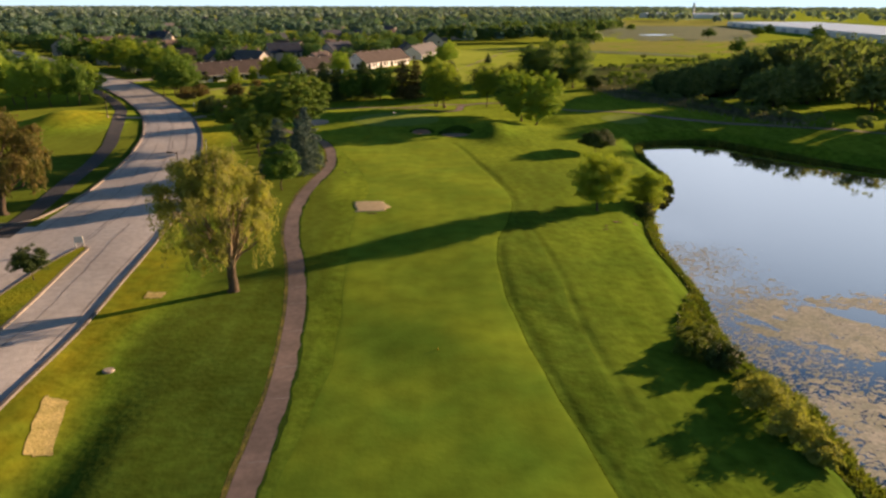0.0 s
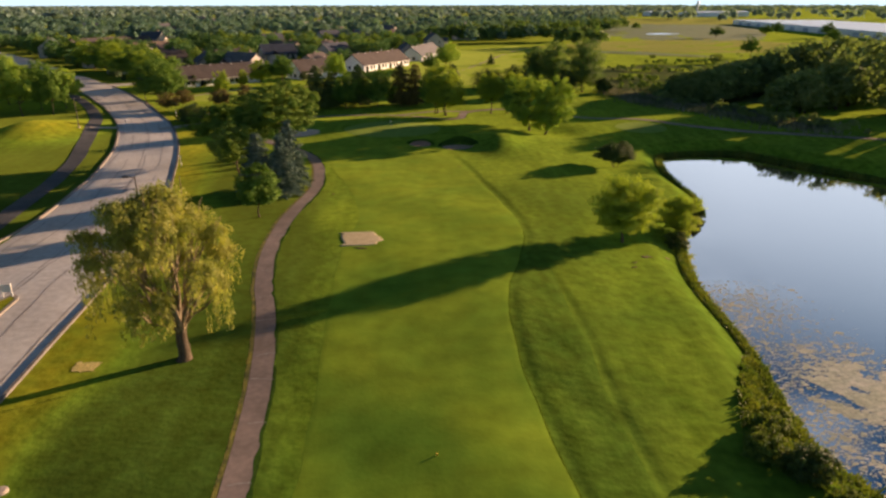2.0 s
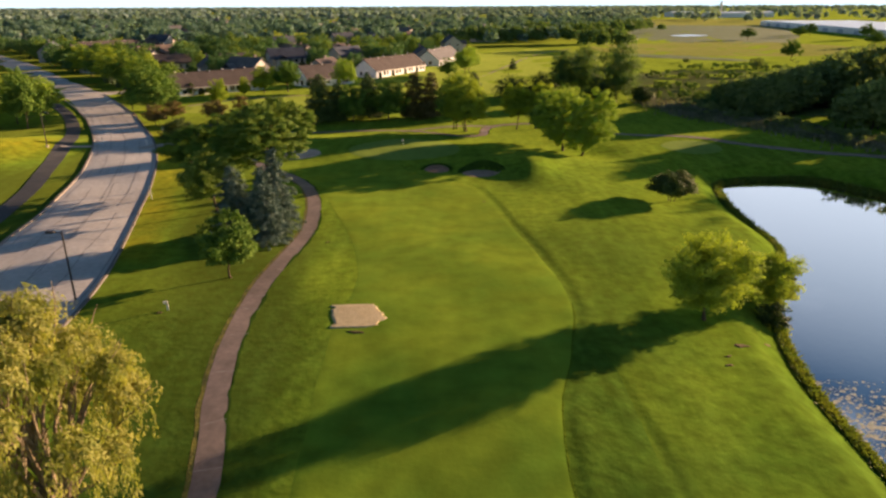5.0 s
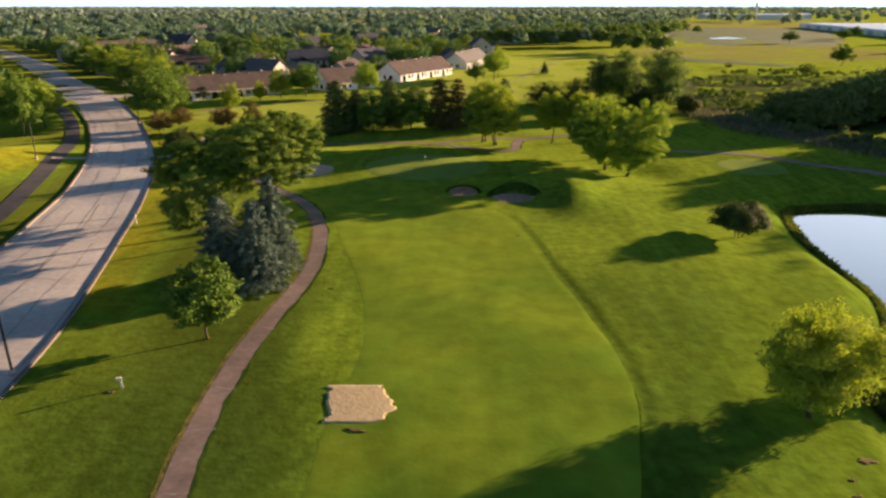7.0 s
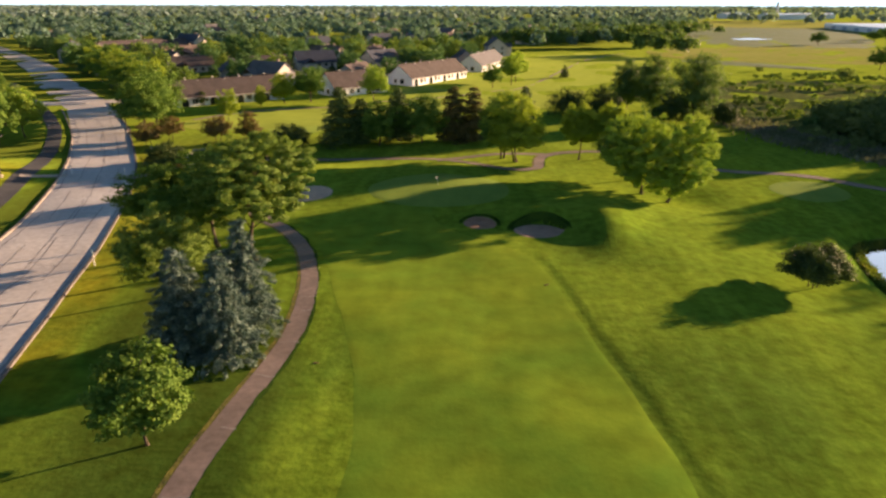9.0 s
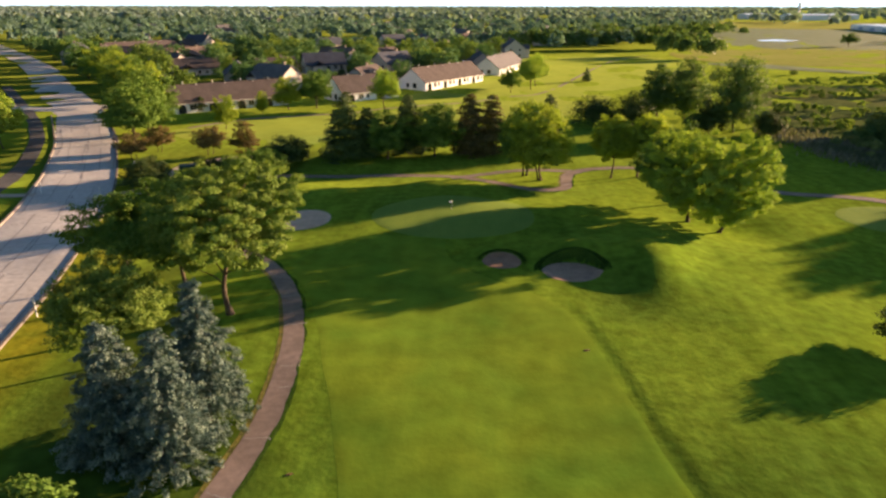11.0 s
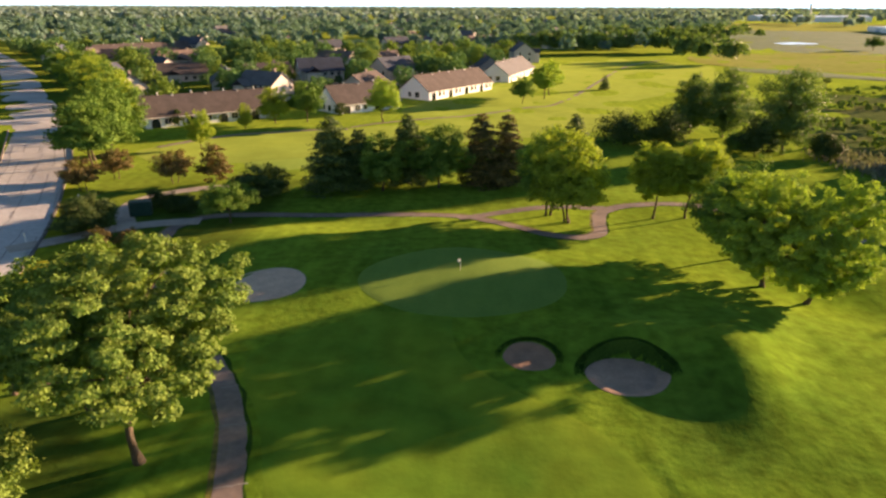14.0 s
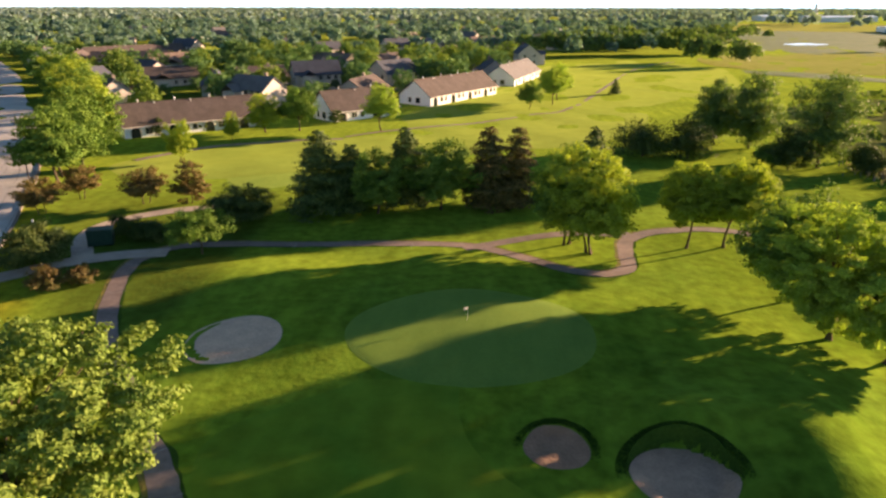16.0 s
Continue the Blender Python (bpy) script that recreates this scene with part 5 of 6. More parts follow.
# Model trees for those farther off, built once and copied
MODELS = [tree_at("shade_tree", "full green shade tree", "green", -72.0, 214, broadleaf(12, 6, 110, 7500, 0.36, 0.3, 0.2, 1, 0, 60, 0.9, 0.28)),
          tree_at("shade_tree", "full green shade tree", "fresh", -57.4, 226, broadleaf(12, 6, 111, 7000, 0.36, 0.2, 0.25, 1, 0, 50, 0.85, 0.3), scale=(0.44, 0.44, 0.66)),
          tree_at("woodland_tree", "tall dark tree at the wood's edge", "forest", 104.0, 196, broadleaf(16, 6, 112, 1100, 0.95, 0.1, 0.2, 1, 0, 60, 0.92, 0.28, twigs=4), scale=(0.62, 0.62, 0.5)),
          tree_at("woodland_tree", "tall dark tree in the wood", "forest", 122.0, 180, broadleaf(16, 6.5, 113, 1100, 0.95, 0.06, 0.2, 2, 0.1, 56, 0.95, 0.3, twigs=4), scale=(0.6, 0.6, 0.48)),
          tree_at("shade_tree", "rounded yellow-green shade tree", "yellow", 17.5, 316, broadleaf(12, 5.5, 114, 6500, 0.36, 0.36, 0.25, 1, 0, 50, 0.85, 0.3), scale=(0.9, 0.9, 0.92)),
          tree_at("garden_tree", "rounded garden tree between the houses", "town", -52.0, 300, broadleaf(12, 6, 115, 900, 0.80, 0.2, 0.25, 1, 0, 40, 0.9, 0.3, twigs=4), scale=(0.6, 0.6, 0.62)),
          tree_at("garden_tree", "rounded garden tree between the houses", "town", -78.0, 318, broadleaf(12, 6, 116, 900, 0.80, 0.2, 0.25, 1, 0, 40, 0.9, 0.3, twigs=4), scale=(0.55, 0.55, 0.6)),
          tree_at("garden_tree", "rounded garden tree between the houses", "lime", -100.0, 345, broadleaf(12, 6, 117, 900, 0.80, 0.2, 0.25, 1, 0, 40, 0.9, 0.3, twigs=4), scale=(0.6, 0.6, 0.66))]


def again(k, x, y, h, r, turn, label="", group=""):
    base_h, base_r = ((12, 6), (12, 6), (16, 6), (16, 6.5), (12, 5.5), (12, 6), (12, 6), (12, 6))[k]
    m = pose(x, y, ground_z(x, y), 0, 0, turn) @ Matrix.Diagonal((r / base_r, r / base_r, h / base_h, 1))
    ob = MODELS[k].copy()
    scene.collection.objects.link(ob)
    ob.matrix_basis = m
    for c in MODELS[k].children:
        d = c.copy()
        scene.collection.objects.link(d)
        d.parent = ob
    return tagged(ob, label, "", group)


rng = np.random.default_rng(77)
for x, y, h, r, k in ((-69.5, 209, 11.5, 6.5, 0), (-77.5, 231, 13, 7, 0), (-83.5, 241, 13.5, 7, 1), (-73.5, 222, 12, 6.3, 0), (-96, 262, 13.5, 7.5, 0), (-109, 280, 13.5, 7.5, 1), (-119, 294, 14, 7.5, 0), (-134, 315, 13, 7.5, 1), (-151, 337, 13, 7.5, 0)):
    again(k, x, y, h, r, rng.uniform(0, 360), "full green street tree beside the road", "trees along the road")
for x, y, h, r, k in ((-55.2, 245.7, 6.3, 1.9, 1), (-51.6, 256, 8.8, 4.6, 1), (-44.7, 258.6, 9.8, 4.8, 0), (-26.5, 260.2, 10.4, 4.5, 4), (8.1, 295.3, 7.9, 3.5, 0), (15.1, 305.4, 11, 4.6, 4)):
    again(k, x, y, h, r, rng.uniform(0, 360), "garden tree before the row houses", "trees before the row houses")
for n, (x, y, h, r) in enumerate(((-73.1, 250.4, 4.0, 2.0), (-66.0, 257.0, 3.2, 1.6), (-38.8, 269.0, 3.4, 1.8), (-70.0, 253.0, 2.0, 1.3), (-60.5, 260.6, 2.4, 1.5))):
    tree_at("bush", "dark rounded shrub against the row house wall", "dark", x, y, broadleaf(h, r, 140 + n, 1500, 0.26, 0.05, 0.2, 3, 0.25, 20, 0.98, 0.4), group="shrubs at the row houses", category="bush")
for x, y, h, r in ((-102, 185, 13, 5), (-96.6, 188, 14.5, 5), (-97.6, 199, 12, 4.5), (-92.5, 202, 12, 5), (-90.5, 190.4, 14, 5), (-110, 195, 13, 6), (-118, 184, 13, 6), (-112, 210, 14, 6), (-125, 205, 14, 7), (-132, 190, 14, 7), (-120, 225, 14, 6), (-138, 220, 15, 7), (-148, 205, 15, 7), (-106, 216, 13, 5), (-142, 240, 14, 7), (-160, 250, 15, 8), (-130, 168, 13, 6), (-145, 180, 14, 7)):
    again(int(rng.choice([0, 4, 4])), x, y, h * 0.92, r * 0.82, rng.uniform(0, 360), "shade tree standing on the grass beyond the road", "trees beyond the road")
k = 0
while k < 170:
    u, w = rng.uniform(0, 1) ** 1.0, rng.uniform(0, 1) ** 0.9
    front = np.array([np.interp(u, [0, 0.25, 0.5, 0.75, 1], [78, 82, 88, 97, 150]), np.interp(u, [0, 0.25, 0.5, 0.75, 1], [219, 200, 182, 163, 115])])
    p = front + np.array([0.62, 0.78]) * w * np.interp(u, [0, 0.2, 0.4, 1], [10, 25, 80, 150])
    tall = np.interp(u, [0, 0.2, 0.4, 0.6, 1], [6, 9.5, 13.5, 17, 18]) * (0.55 + 0.45 * min(1, w * 3)) * rng.uniform(0.72, 1.12)
    across = 0.866 * p[1] - 0.5 * p[0]
    if min(abs(across - 122), abs(across - 76), abs(across - 99)) < 7.5:
        continue
    again(int(rng.integers(2, 4)), p[0], p[1], tall, rng.uniform(0.36, 0.54) * tall, rng.uniform(0, 360), "", "wood beyond the pond")
    k += 1
for _ in range(14):
    x, y = rng.uniform(62, 150), rng.uniform(215, 370)
    if x > 66 + (y - 215) * 0.10:
        h = rng.uniform(2.2, 5.5)
        again(int(rng.choice([5, 2, 3])), x, y, h, h * rng.uniform(0.5, 0.8), rng.uniform(0, 360), "scattered tree in the marsh beyond the wood", "marsh trees")
for x, y, h, r in ((176, 370, 10, 5), (240, 560, 9, 6), (300, 600, 9, 6), (330, 640, 10, 6), (330, 560, 12, 6), (280, 470, 10, 6)):
    again(0, x, y, h, r, rng.uniform(0, 360), "lone tree on the far meadow", "meadow trees")
tree_at("conifer", "small dark conifer alone on the second fairway", "pine", 36.8, 331, conifer(4.9, 2.0, 130, 1800, 0.3, 0, 0.6, 0.03))


# ---- far trees, as one mass ----
def far_mass(name, pts, hs, per, size, label, mat, seed):
    rng = np.random.default_rng(seed)
    n = len(pts)
    r = hs * rng.uniform(0.34, 0.52, n)
    w = np.repeat(np.arange(n), per)
    d = rng.normal(0, 1, (len(w), 3))
    d /= np.linalg.norm(d, axis=1)[:, None]
    d[:, 2] = np.where(d[:, 2] < -0.3, -d[:, 2], d[:, 2])
    a = np.arctan2(d[:, 1], d[:, 0])
    lump = 1 + 0.18 * np.sin(3 * a + w) + 0.14 * np.sin(5 * d[:, 2] + 2 * w)
    k = rng.uniform(0.55, 1, len(w)) ** 0.5 * lump
    c = np.column_stack([pts[w, 0] + d[:, 0] * r[w] * k, pts[w, 1] + d[:, 1] * r[w] * k, hs[w] * 0.55 + d[:, 2] * hs[w] * 0.42 * k])
    c[:, 2] = np.maximum(c[:, 2], 0.3)
    v, f = leaf_quads(c, d, size, rng, 0.5, 0.7)
    ob = put(name, mesh_of(name, v, f, mat))
    return tagged(ob, label, "trees", kind="stuff")


def in_town(x, y):
    line = np.interp(y, [262, 292, 340, 400, 470, 510, 600, 1000, 5000], [-84, -40, -9, 8, 20, 95, 130, 300, 1900])
    rr, rl = np.interp(y, ROAD_R[:, 1], ROAD_R[:, 0]), np.interp(y, ROAD_L[:, 1], ROAD_L[:, 0])
    return ((x < line - 5) & (x > rr + 7) & (y > 268)) | ((x < rl - 16) & (y > 235))


HOMES = [(-67, 297, 0), (-137, 332, 1), (-113, 302, 1), (-194, 424, 3), (-170, 427, 4), (-133, 367, 1), (-114, 346, 3), (-319, 592, 2), (-221, 679, 2), (-235, 655, 1), (-170, 488, 5), (-96, 507, 1), (-73, 418, 2), (-61, 339, 5), (-131, 535, 1), (-56, 500, 5), (-37, 503, 5), (-50, 421, 3), (-2, 383, 1), (14, 446, 5), (52, 692, 0), (-10, 933, 0), (-57, 1064, 0), (-19, 629, 0), (-41, 316, 3)]
rng = np.random.default_rng(90)
while len(HOMES) < 78:
    x, y = rng.uniform(-330, 110), rng.uniform(305, 1120)
    if not in_town(np.array([x - 8]), np.array([y]))[0] or not in_town(np.array([x + 8]), np.array([y]))[0]:
        continue
    rows = ((-69.6, 259.8), (-36.5, 281.0), (-14.5, 317.0), (6.0, 370.0), (-187.0, 463.0))
    if min(math.hypot(x - q[0], y - q[1]) for q in HOMES) > 19 + (y - 300) * 0.03 and min(math.hypot(x - a, y - b) for a, b in rows) > 30:
        HOMES.append((x, y, int(rng.choice([1, 1, 5, 3, 2, 0]) if y < 700 else rng.choice([0, 1, 0, 2]))))
HOME_XY = np.array([(a, b) for a, b, _ in HOMES], float)


rng = np.random.default_rng(9)


def scatter(n, x0, x1, y0, y1, gap):
    p = np.column_stack([rng.uniform(x0, x1, n), rng.uniform(y0, y1, n)])
    p = p[in_town(p[:, 0], p[:, 1])]
    d = np.linalg.norm(p[:, None] - HOME_XY[None], axis=2).min(1)
    rel = p[:, None] - HOME_XY[None]
    before = ((abs(rel[..., 0]) < 7.5) & (rel[..., 1] < 0) & (rel[..., 1] > -17)).any(1)
    return p[(d > gap) & ~before]


town = scatter(4200, -300, 40, 266, 480, 7.6)
keep = []
for p in town:
    if all(np.hypot(*(p - q)) > 6.2 for q in keep) and min(abs((p[0] - x) * math.cos(radians(a)) + (p[1] - y) * math.sin(radians(a))) / L + abs(-(p[0] - x) * math.sin(radians(a)) + (p[1] - y) * math.cos(radians(a))) / 9 for x, y, a, L in ((-67.5, 261.5, 39.5, 19), (-36.5, 281, 43, 11), (-14.5, 317, 58.5, 19), (6, 370, 73, 20), (-184, 458, 54, 28))) > 1.15:
        keep.append(p)
for p in keep[:300]:
    h = rng.uniform(7, 11.5)
    for hx, hy, half in [(-187.0, 463.0, 30.0)] + [(a, b, 9.0) for a, b, _ in HOMES[:24]]:
        view = np.array((hx, hy - 70.0)) / math.hypot(hx, hy - 70.0)
        ahead, aside = view @ (np.array((hx, hy)) - p), abs(view[0] * (hy - p[1]) - view[1] * (hx - p[0]))
        if 0 < ahead < 48 and aside < half:
            h = min(h, 4.6)
    again(int(rng.choice([5, 6, 7, 7, 5])), p[0], p[1], h, h * rng.uniform(0.42, 0.56), rng.uniform(0, 360), "rounded garden tree between the houses", "garden trees in the town")
near_p = scatter(260, -300, 60, 262, 470, 9.0)
far_mass("town_trees", near_p, rng.uniform(1.5, 4, len(near_p)), 200, 0.7, "garden shrubs between the houses", LEAF["far"], 1)
mid_p = scatter(1400, -700, 300, 470, 1000, 12)
# From here to the horizon the leaf colours carry painted haze.
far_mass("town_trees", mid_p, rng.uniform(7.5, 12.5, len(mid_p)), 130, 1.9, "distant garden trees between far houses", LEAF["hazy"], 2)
out_p = scatter(9000, -2600, 1500, 1000, 4200, 5)
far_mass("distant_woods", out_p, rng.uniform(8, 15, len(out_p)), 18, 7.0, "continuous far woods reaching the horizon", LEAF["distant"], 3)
belt = np.column_stack([rng.uniform(380, 2600, 1600), rng.uniform(1050, 4200, 1600)])
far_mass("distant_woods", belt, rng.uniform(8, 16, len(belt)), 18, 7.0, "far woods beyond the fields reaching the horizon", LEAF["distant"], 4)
hedge = np.vstack([np.column_stack([np.linspace(22, 130, 46), np.linspace(505, 530, 46)]) + rng.normal(0, 5, (46, 2)), np.column_stack([np.linspace(60, 210, 70), np.linspace(560, 720, 70)]) + rng.normal(0, 14, (70, 2)), np.column_stack([np.linspace(95, 118, 12), np.linspace(470, 440, 12)]) + rng.normal(0, 3, (12, 2))])
far_mass("tree_belt", hedge, rng.uniform(7, 13, len(hedge)), 230, 1.4, "belt of trees at the end of the second fairway", LEAF["wood"], 5)
under = np.vstack([np.column_stack([np.interp(u, [0, 0.25, 0.5, 0.75, 1], [72, 78, 84, 93, 140]), np.interp(u, [0, 0.25, 0.5, 0.75, 1], [219, 198, 180, 160, 113])]) + rng.normal(0, 2.5, (1, 2)) for u in rng.uniform(0, 1, 110)])
far_mass("undergrowth", under, rng.uniform(1.0, 2.6, len(under)), 220, 0.38, "tangled undergrowth along the wood's edge", LEAF["forest"], 6)
marsh = np.vstack([np.column_stack([np.linspace(x0, x1, n), np.linspace(y0, y1, n)]) + rng.normal(0, 4.0, (n, 2)) for x0, y0, x1, y1, n in ((72, 262, 128, 250, 80), (84, 300, 150, 288, 80), (70, 238, 92, 232, 40), (110, 330, 190, 320, 80))])
far_mass("marsh_scrub", marsh, rng.uniform(0.8, 2.4, len(marsh)), 70, 0.5, "low scrub across the marsh", LEAF["lime"], 7)


# ---- reeds, bank weeds, algae ----
def blades(name, c, hgt, mat, label, seed, lean=0.35, wide=0.05):
    rng = np.random.default_rng(seed)
    n = len(c)
    z = land(c[:, 0], c[:, 1])
    h = hgt * rng.uniform(0.5, 1.2, n)
    a = rng.uniform(0, 6.28, n)
    side = np.column_stack([np.cos(a), np.sin(a), np.zeros(n)]) * (wide * (0.6 + h))[:, None]
    tip = np.column_stack([c + rng.normal(0, lean, (n, 2)) * h[:, None], z + h])
    b0 = np.column_stack([c, z - 0.05])
    midp = (b0 + tip) / 2 + (0, 0, 0.08)
    v = np.stack([b0 - side * 0.6, b0 + side * 0.6, midp + side, midp - side], 1)
    v2 = np.stack([midp - side, midp + side, tip + side * 0.1, tip - side * 0.1], 1)
    v = np.concatenate([v, v2]).reshape(-1, 3)
    return tagged(put(name, mesh_of(name, v, np.arange(len(v)).reshape(-1, 4), mat)), label, "plants", kind="stuff")


rng = np.random.default_rng(12)
poly = SHORE[(SHORE[:, 1] > 20) & (SHORE[:, 0] < 100) & (SHORE[:, 1] < 153)]
poly = curve_through(poly, 0.12)
t = np.gradient(poly, axis=0)
out_n = np.column_stack([-t[:, 1], t[:, 0]]) / np.linalg.norm(t, axis=1)[:, None]
pick = rng.integers(0, len(poly), 26000)
clump = 0.55 + 0.45 * np.sin(pick * 0.011) * np.sin(pick * 0.0047 + 1)
off = rng.uniform(-0.5, 0.7, 26000) * (0.4 + 0.9 * clump)
blades("bank_weeds", poly[pick] + out_n[pick] * off[:, None], 0.6 * (0.4 + 0.8 * clump), LEAF["bank"], "uncut weeds and grass along the pond's edge", 1, 0.5, 0.09)
wy = rng.uniform(28, 66, 9000)
edge_x = np.interp(wy, [28, 33, 36, 41, 45, 47, 50, 56, 62, 66], [28.6, 28.6, 28.2, 27.8, 26.2, 24.4, 22.8, 25.4, 28.4, 31.0])
far_x = np.interp(wy, SHORE[:40, 1], SHORE[:40, 0])
wx = edge_x + (far_x - edge_x) * rng.uniform(0, 1, 9000)
blades("bank_weeds", np.column_stack([wx, wy]), 0.45 * (0.7 + 0.4 * np.sin(wx * 1.9) * np.sin(wy * 1.3)), LEAF["bank"], "rank green weeds on the wide part of the pond's bank", 5, 0.6, 0.11)
reed_c = np.column_stack([rng.uniform(0, 1, 9000), rng.normal(0, 1, 9000)])
ru = reed_c[:, 0]
rc = np.column_stack([np.interp(ru, [0, 0.2, 0.5, 1], [64, 66, 74, 90]), np.interp(ru, [0, 0.2, 0.5, 1], [226, 208, 192, 160])]) + np.column_stack([rng.normal(2, 3, 9000), rng.normal(2, 4, 9000)])
blades("reeds", rc, 1.0, LEAF["reed"], "dry brown reeds in a ditch before the wood", 2, 0.3, 0.12)

al_v, al_f = [], []
rng = np.random.default_rng(31)
DRIFT = np.array([[(34.2, 57.5), (36.4, 64.5)], [(38.0, 54.0), (44.0, 65.5)], [(43.0, 50.5), (53.0, 66.0)], [(55.0, 47.0), (66.0, 62.0)]])
seedpts = [(rng.uniform(0.2, 1) ** 1.5 * 11, rng.uniform(40, 80), rng.uniform(0.8, 3.0)) for _ in range(40)]
for n in range(24000):
    kind = n % 10
    if kind < 6:
        u, q = rng.uniform(0, 2.999), rng.beta(1.6, 1.9)
        k = int(u)
        a, b = DRIFT[k] * (1 - u + k) + DRIFT[k + 1] * (u - k)
        cx, cy = a * (1 - q) + b * q + rng.normal(0, 0.9, 2)
        if math.sin(cx * 0.37 + 1.9 * math.sin(cy * 0.29 + 1.0)) + 0.8 * math.sin(cy * 0.83 - cx * 0.41 + 1.6 * math.sin(cx * 0.53)) + 0.5 * math.sin(cx * 1.7 + cy * 1.3) < rng.uniform(-0.55, -0.05):
            cx = -900.0
    elif kind < 7:
        cx, cy = rng.normal(35.5, 2.4), rng.normal(40.5, 3.6)
    elif kind < 9:
        dx, cy, sp = seedpts[int(rng.integers(len(seedpts)))]
        cy += rng.normal(0, sp)
        cx = float(np.interp(cy, SHORE[:40, 1], SHORE[:40, 0])) + dx + 0.6 + rng.normal(0, sp * 0.8)
    else:
        cy = rng.uniform(26, 84)
        cx = float(np.interp(cy, SHORE[:40, 1], SHORE[:40, 0])) + rng.exponential(2.2)
    size = rng.lognormal(-2.2 if kind < 7 else -2.7, 0.55)
    a = np.linspace(0, 2 * np.pi, 7)[:-1] + rng.uniform(0, 1)
    rr = size * rng.uniform(0.5, 1.2, 6)
    o = 6 * n
    al_v.append(np.column_stack([cx + rr * np.cos(a) * 1.5, cy + rr * np.sin(a), np.full(6, WATER + 0.004 + 0.009 * (n * 0.618034 % 1))]))
    al_f += [(o, o + 1, o + 2, o + 3), (o, o + 3, o + 4, o + 5)]
al_v = np.vstack(al_v)
inside = shore_gap(al_v[:, 0], al_v[:, 1]).reshape(-1, 6).max(1) < 0.4
al_f = np.array(al_f).reshape(-1, 2, 4)[inside].reshape(-1, 4)
tagged(put("algae", mesh_of("algae", al_v, al_f, M_ALGAE)), "pale cream floating algae flecks drifting on the pond", "algae", kind="stuff")


rng = np.random.default_rng(41)
ang, ring = np.radians(90 + 100 * rng.triangular(-1, 0, 1, 5200)), rng.uniform(1.04, 1.26, 5200)
blades("bunker_fringe", np.column_stack([9.8 + 3.2 * ring * np.cos(ang), 144.4 + 3.1 * ring * np.sin(ang)]), 0.24 * (1.5 - ring), LEAF["fescue"], "dark tall grass hanging over the deep bunker", 42, 0.5, 0.05)
ang, ring = np.radians(80 + 110 * rng.triangular(-1, 0, 1, 2200)), rng.uniform(1.05, 1.3, 2200)
blades("bunker_fringe", np.column_stack([2.4 + 2.1 * ring * np.cos(ang), 146.4 + 2.0 * ring * np.sin(ang)]), 0.10 * (1.5 - ring), LEAF["fescue"], "dark tall grass behind the small bunker", 43, 0.5, 0.05)


# ---- houses ----
def gable(bm, L, D, z0, z1):
    """A prism: length L along x, depth D, from the eaves z0 to the ridge z1."""
    vs = [bm.verts.new(p) for p in ((-L / 2, -D / 2, z0), (L / 2, -D / 2, z0), (L / 2, D / 2, z0), (-L / 2, D / 2, z0), (-L / 2, 0, z1), (L / 2, 0, z1))]
    for q in ((0, 1, 5, 4), (2, 3, 4, 5), (1, 2, 5), (3, 0, 4), (3, 2, 1, 0)):
        bm.faces.new([vs[k] for k in q])
    return bm


def roof_mesh(L, D, eave, ridge, over=0.5, thick=0.16):
    """Two slabs that meet at the ridge and oversail the walls."""
    bm = bmesh.new()
    rise = (ridge - eave) / (D / 2)
    y1 = D / 2 + over
    z1 = eave - rise * over
    for s in (-1, 1):
        pts = [(-L / 2 - over, s * y1, z1), (L / 2 + over, s * y1, z1), (L / 2 + over, 0, ridge), (-L / 2 - over, 0, ridge)]
        lo = [bm.verts.new(p) for p in pts]
        hi = [bm.verts.new((p[0], p[1], p[2] + thick)) for p in pts]
        bm.faces.new(hi)
        bm.faces.new(lo[::-1])
        for k in range(4):
            bm.faces.new((lo[k], lo[(k + 1) % 4], hi[(k + 1) % 4], hi[k]))
    bmesh.ops.recalc_face_normals(bm, faces=bm.faces[:])
    return bm


def opening(root, x, y, z, w, h, face=-1, axis="y", name="window"):
    """A framed window or door, set in the wall."""
    if axis == "y":
        fr = part(name, boxes((x, y + face * 0.03, z, w + 0.24, 0.10, h + 0.24), bevel=0.02), M_TRIM, root)
        part("pane", boxes((x, y + face * 0.075, z, w, 0.03, h)), M_PANE, fr)
        if w > 1.0:
            part("glazing_bar", boxes((x, y + face * 0.095, z, 0.07, 0.03, h)), M_TRIM, fr)
    else:
        fr = part(name, boxes((x + face * 0.03, y, z, 0.10, w + 0.24, h + 0.24), bevel=0.02), M_TRIM, root)
        part("pane", boxes((x + face * 0.075, y, z, 0.03, w, h)), M_PANE, fr)
    return fr


def porch(root, x, y, w, h):
    """A white arched surround with a dark panel that paints the porch opening's shade."""
    for name, grow_, mat, dy in (("porch_arch", 0.22, M_TRIM, 0.04), ("porch_recess", 0.0, M_PANE, 0.07)):
        bm = bmesh.new()
        rr = w / 2 + grow_
        ring = [(x - rr, 0)] + [(x + rr * math.cos(a), h - w / 2 + rr * math.sin(a)) for a in np.linspace(math.pi, 0, 11)] + [(x + rr, 0)]
        a = [bm.verts.new((px, y - dy, pz)) for px, pz in ring]
        b = [bm.verts.new((px, y + 0.05, pz)) for px, pz in ring]
        bm.faces.new(a[::-1])
        bm.faces.new(b)
        for k in range(len(a)):
            bm.faces.new((a[k], a[(k + 1) % len(a)], b[(k + 1) % len(a)], b[k]))
        bmesh.ops.recalc_face_normals(bm, faces=bm.faces[:])
        part(name, bm, mat, root)


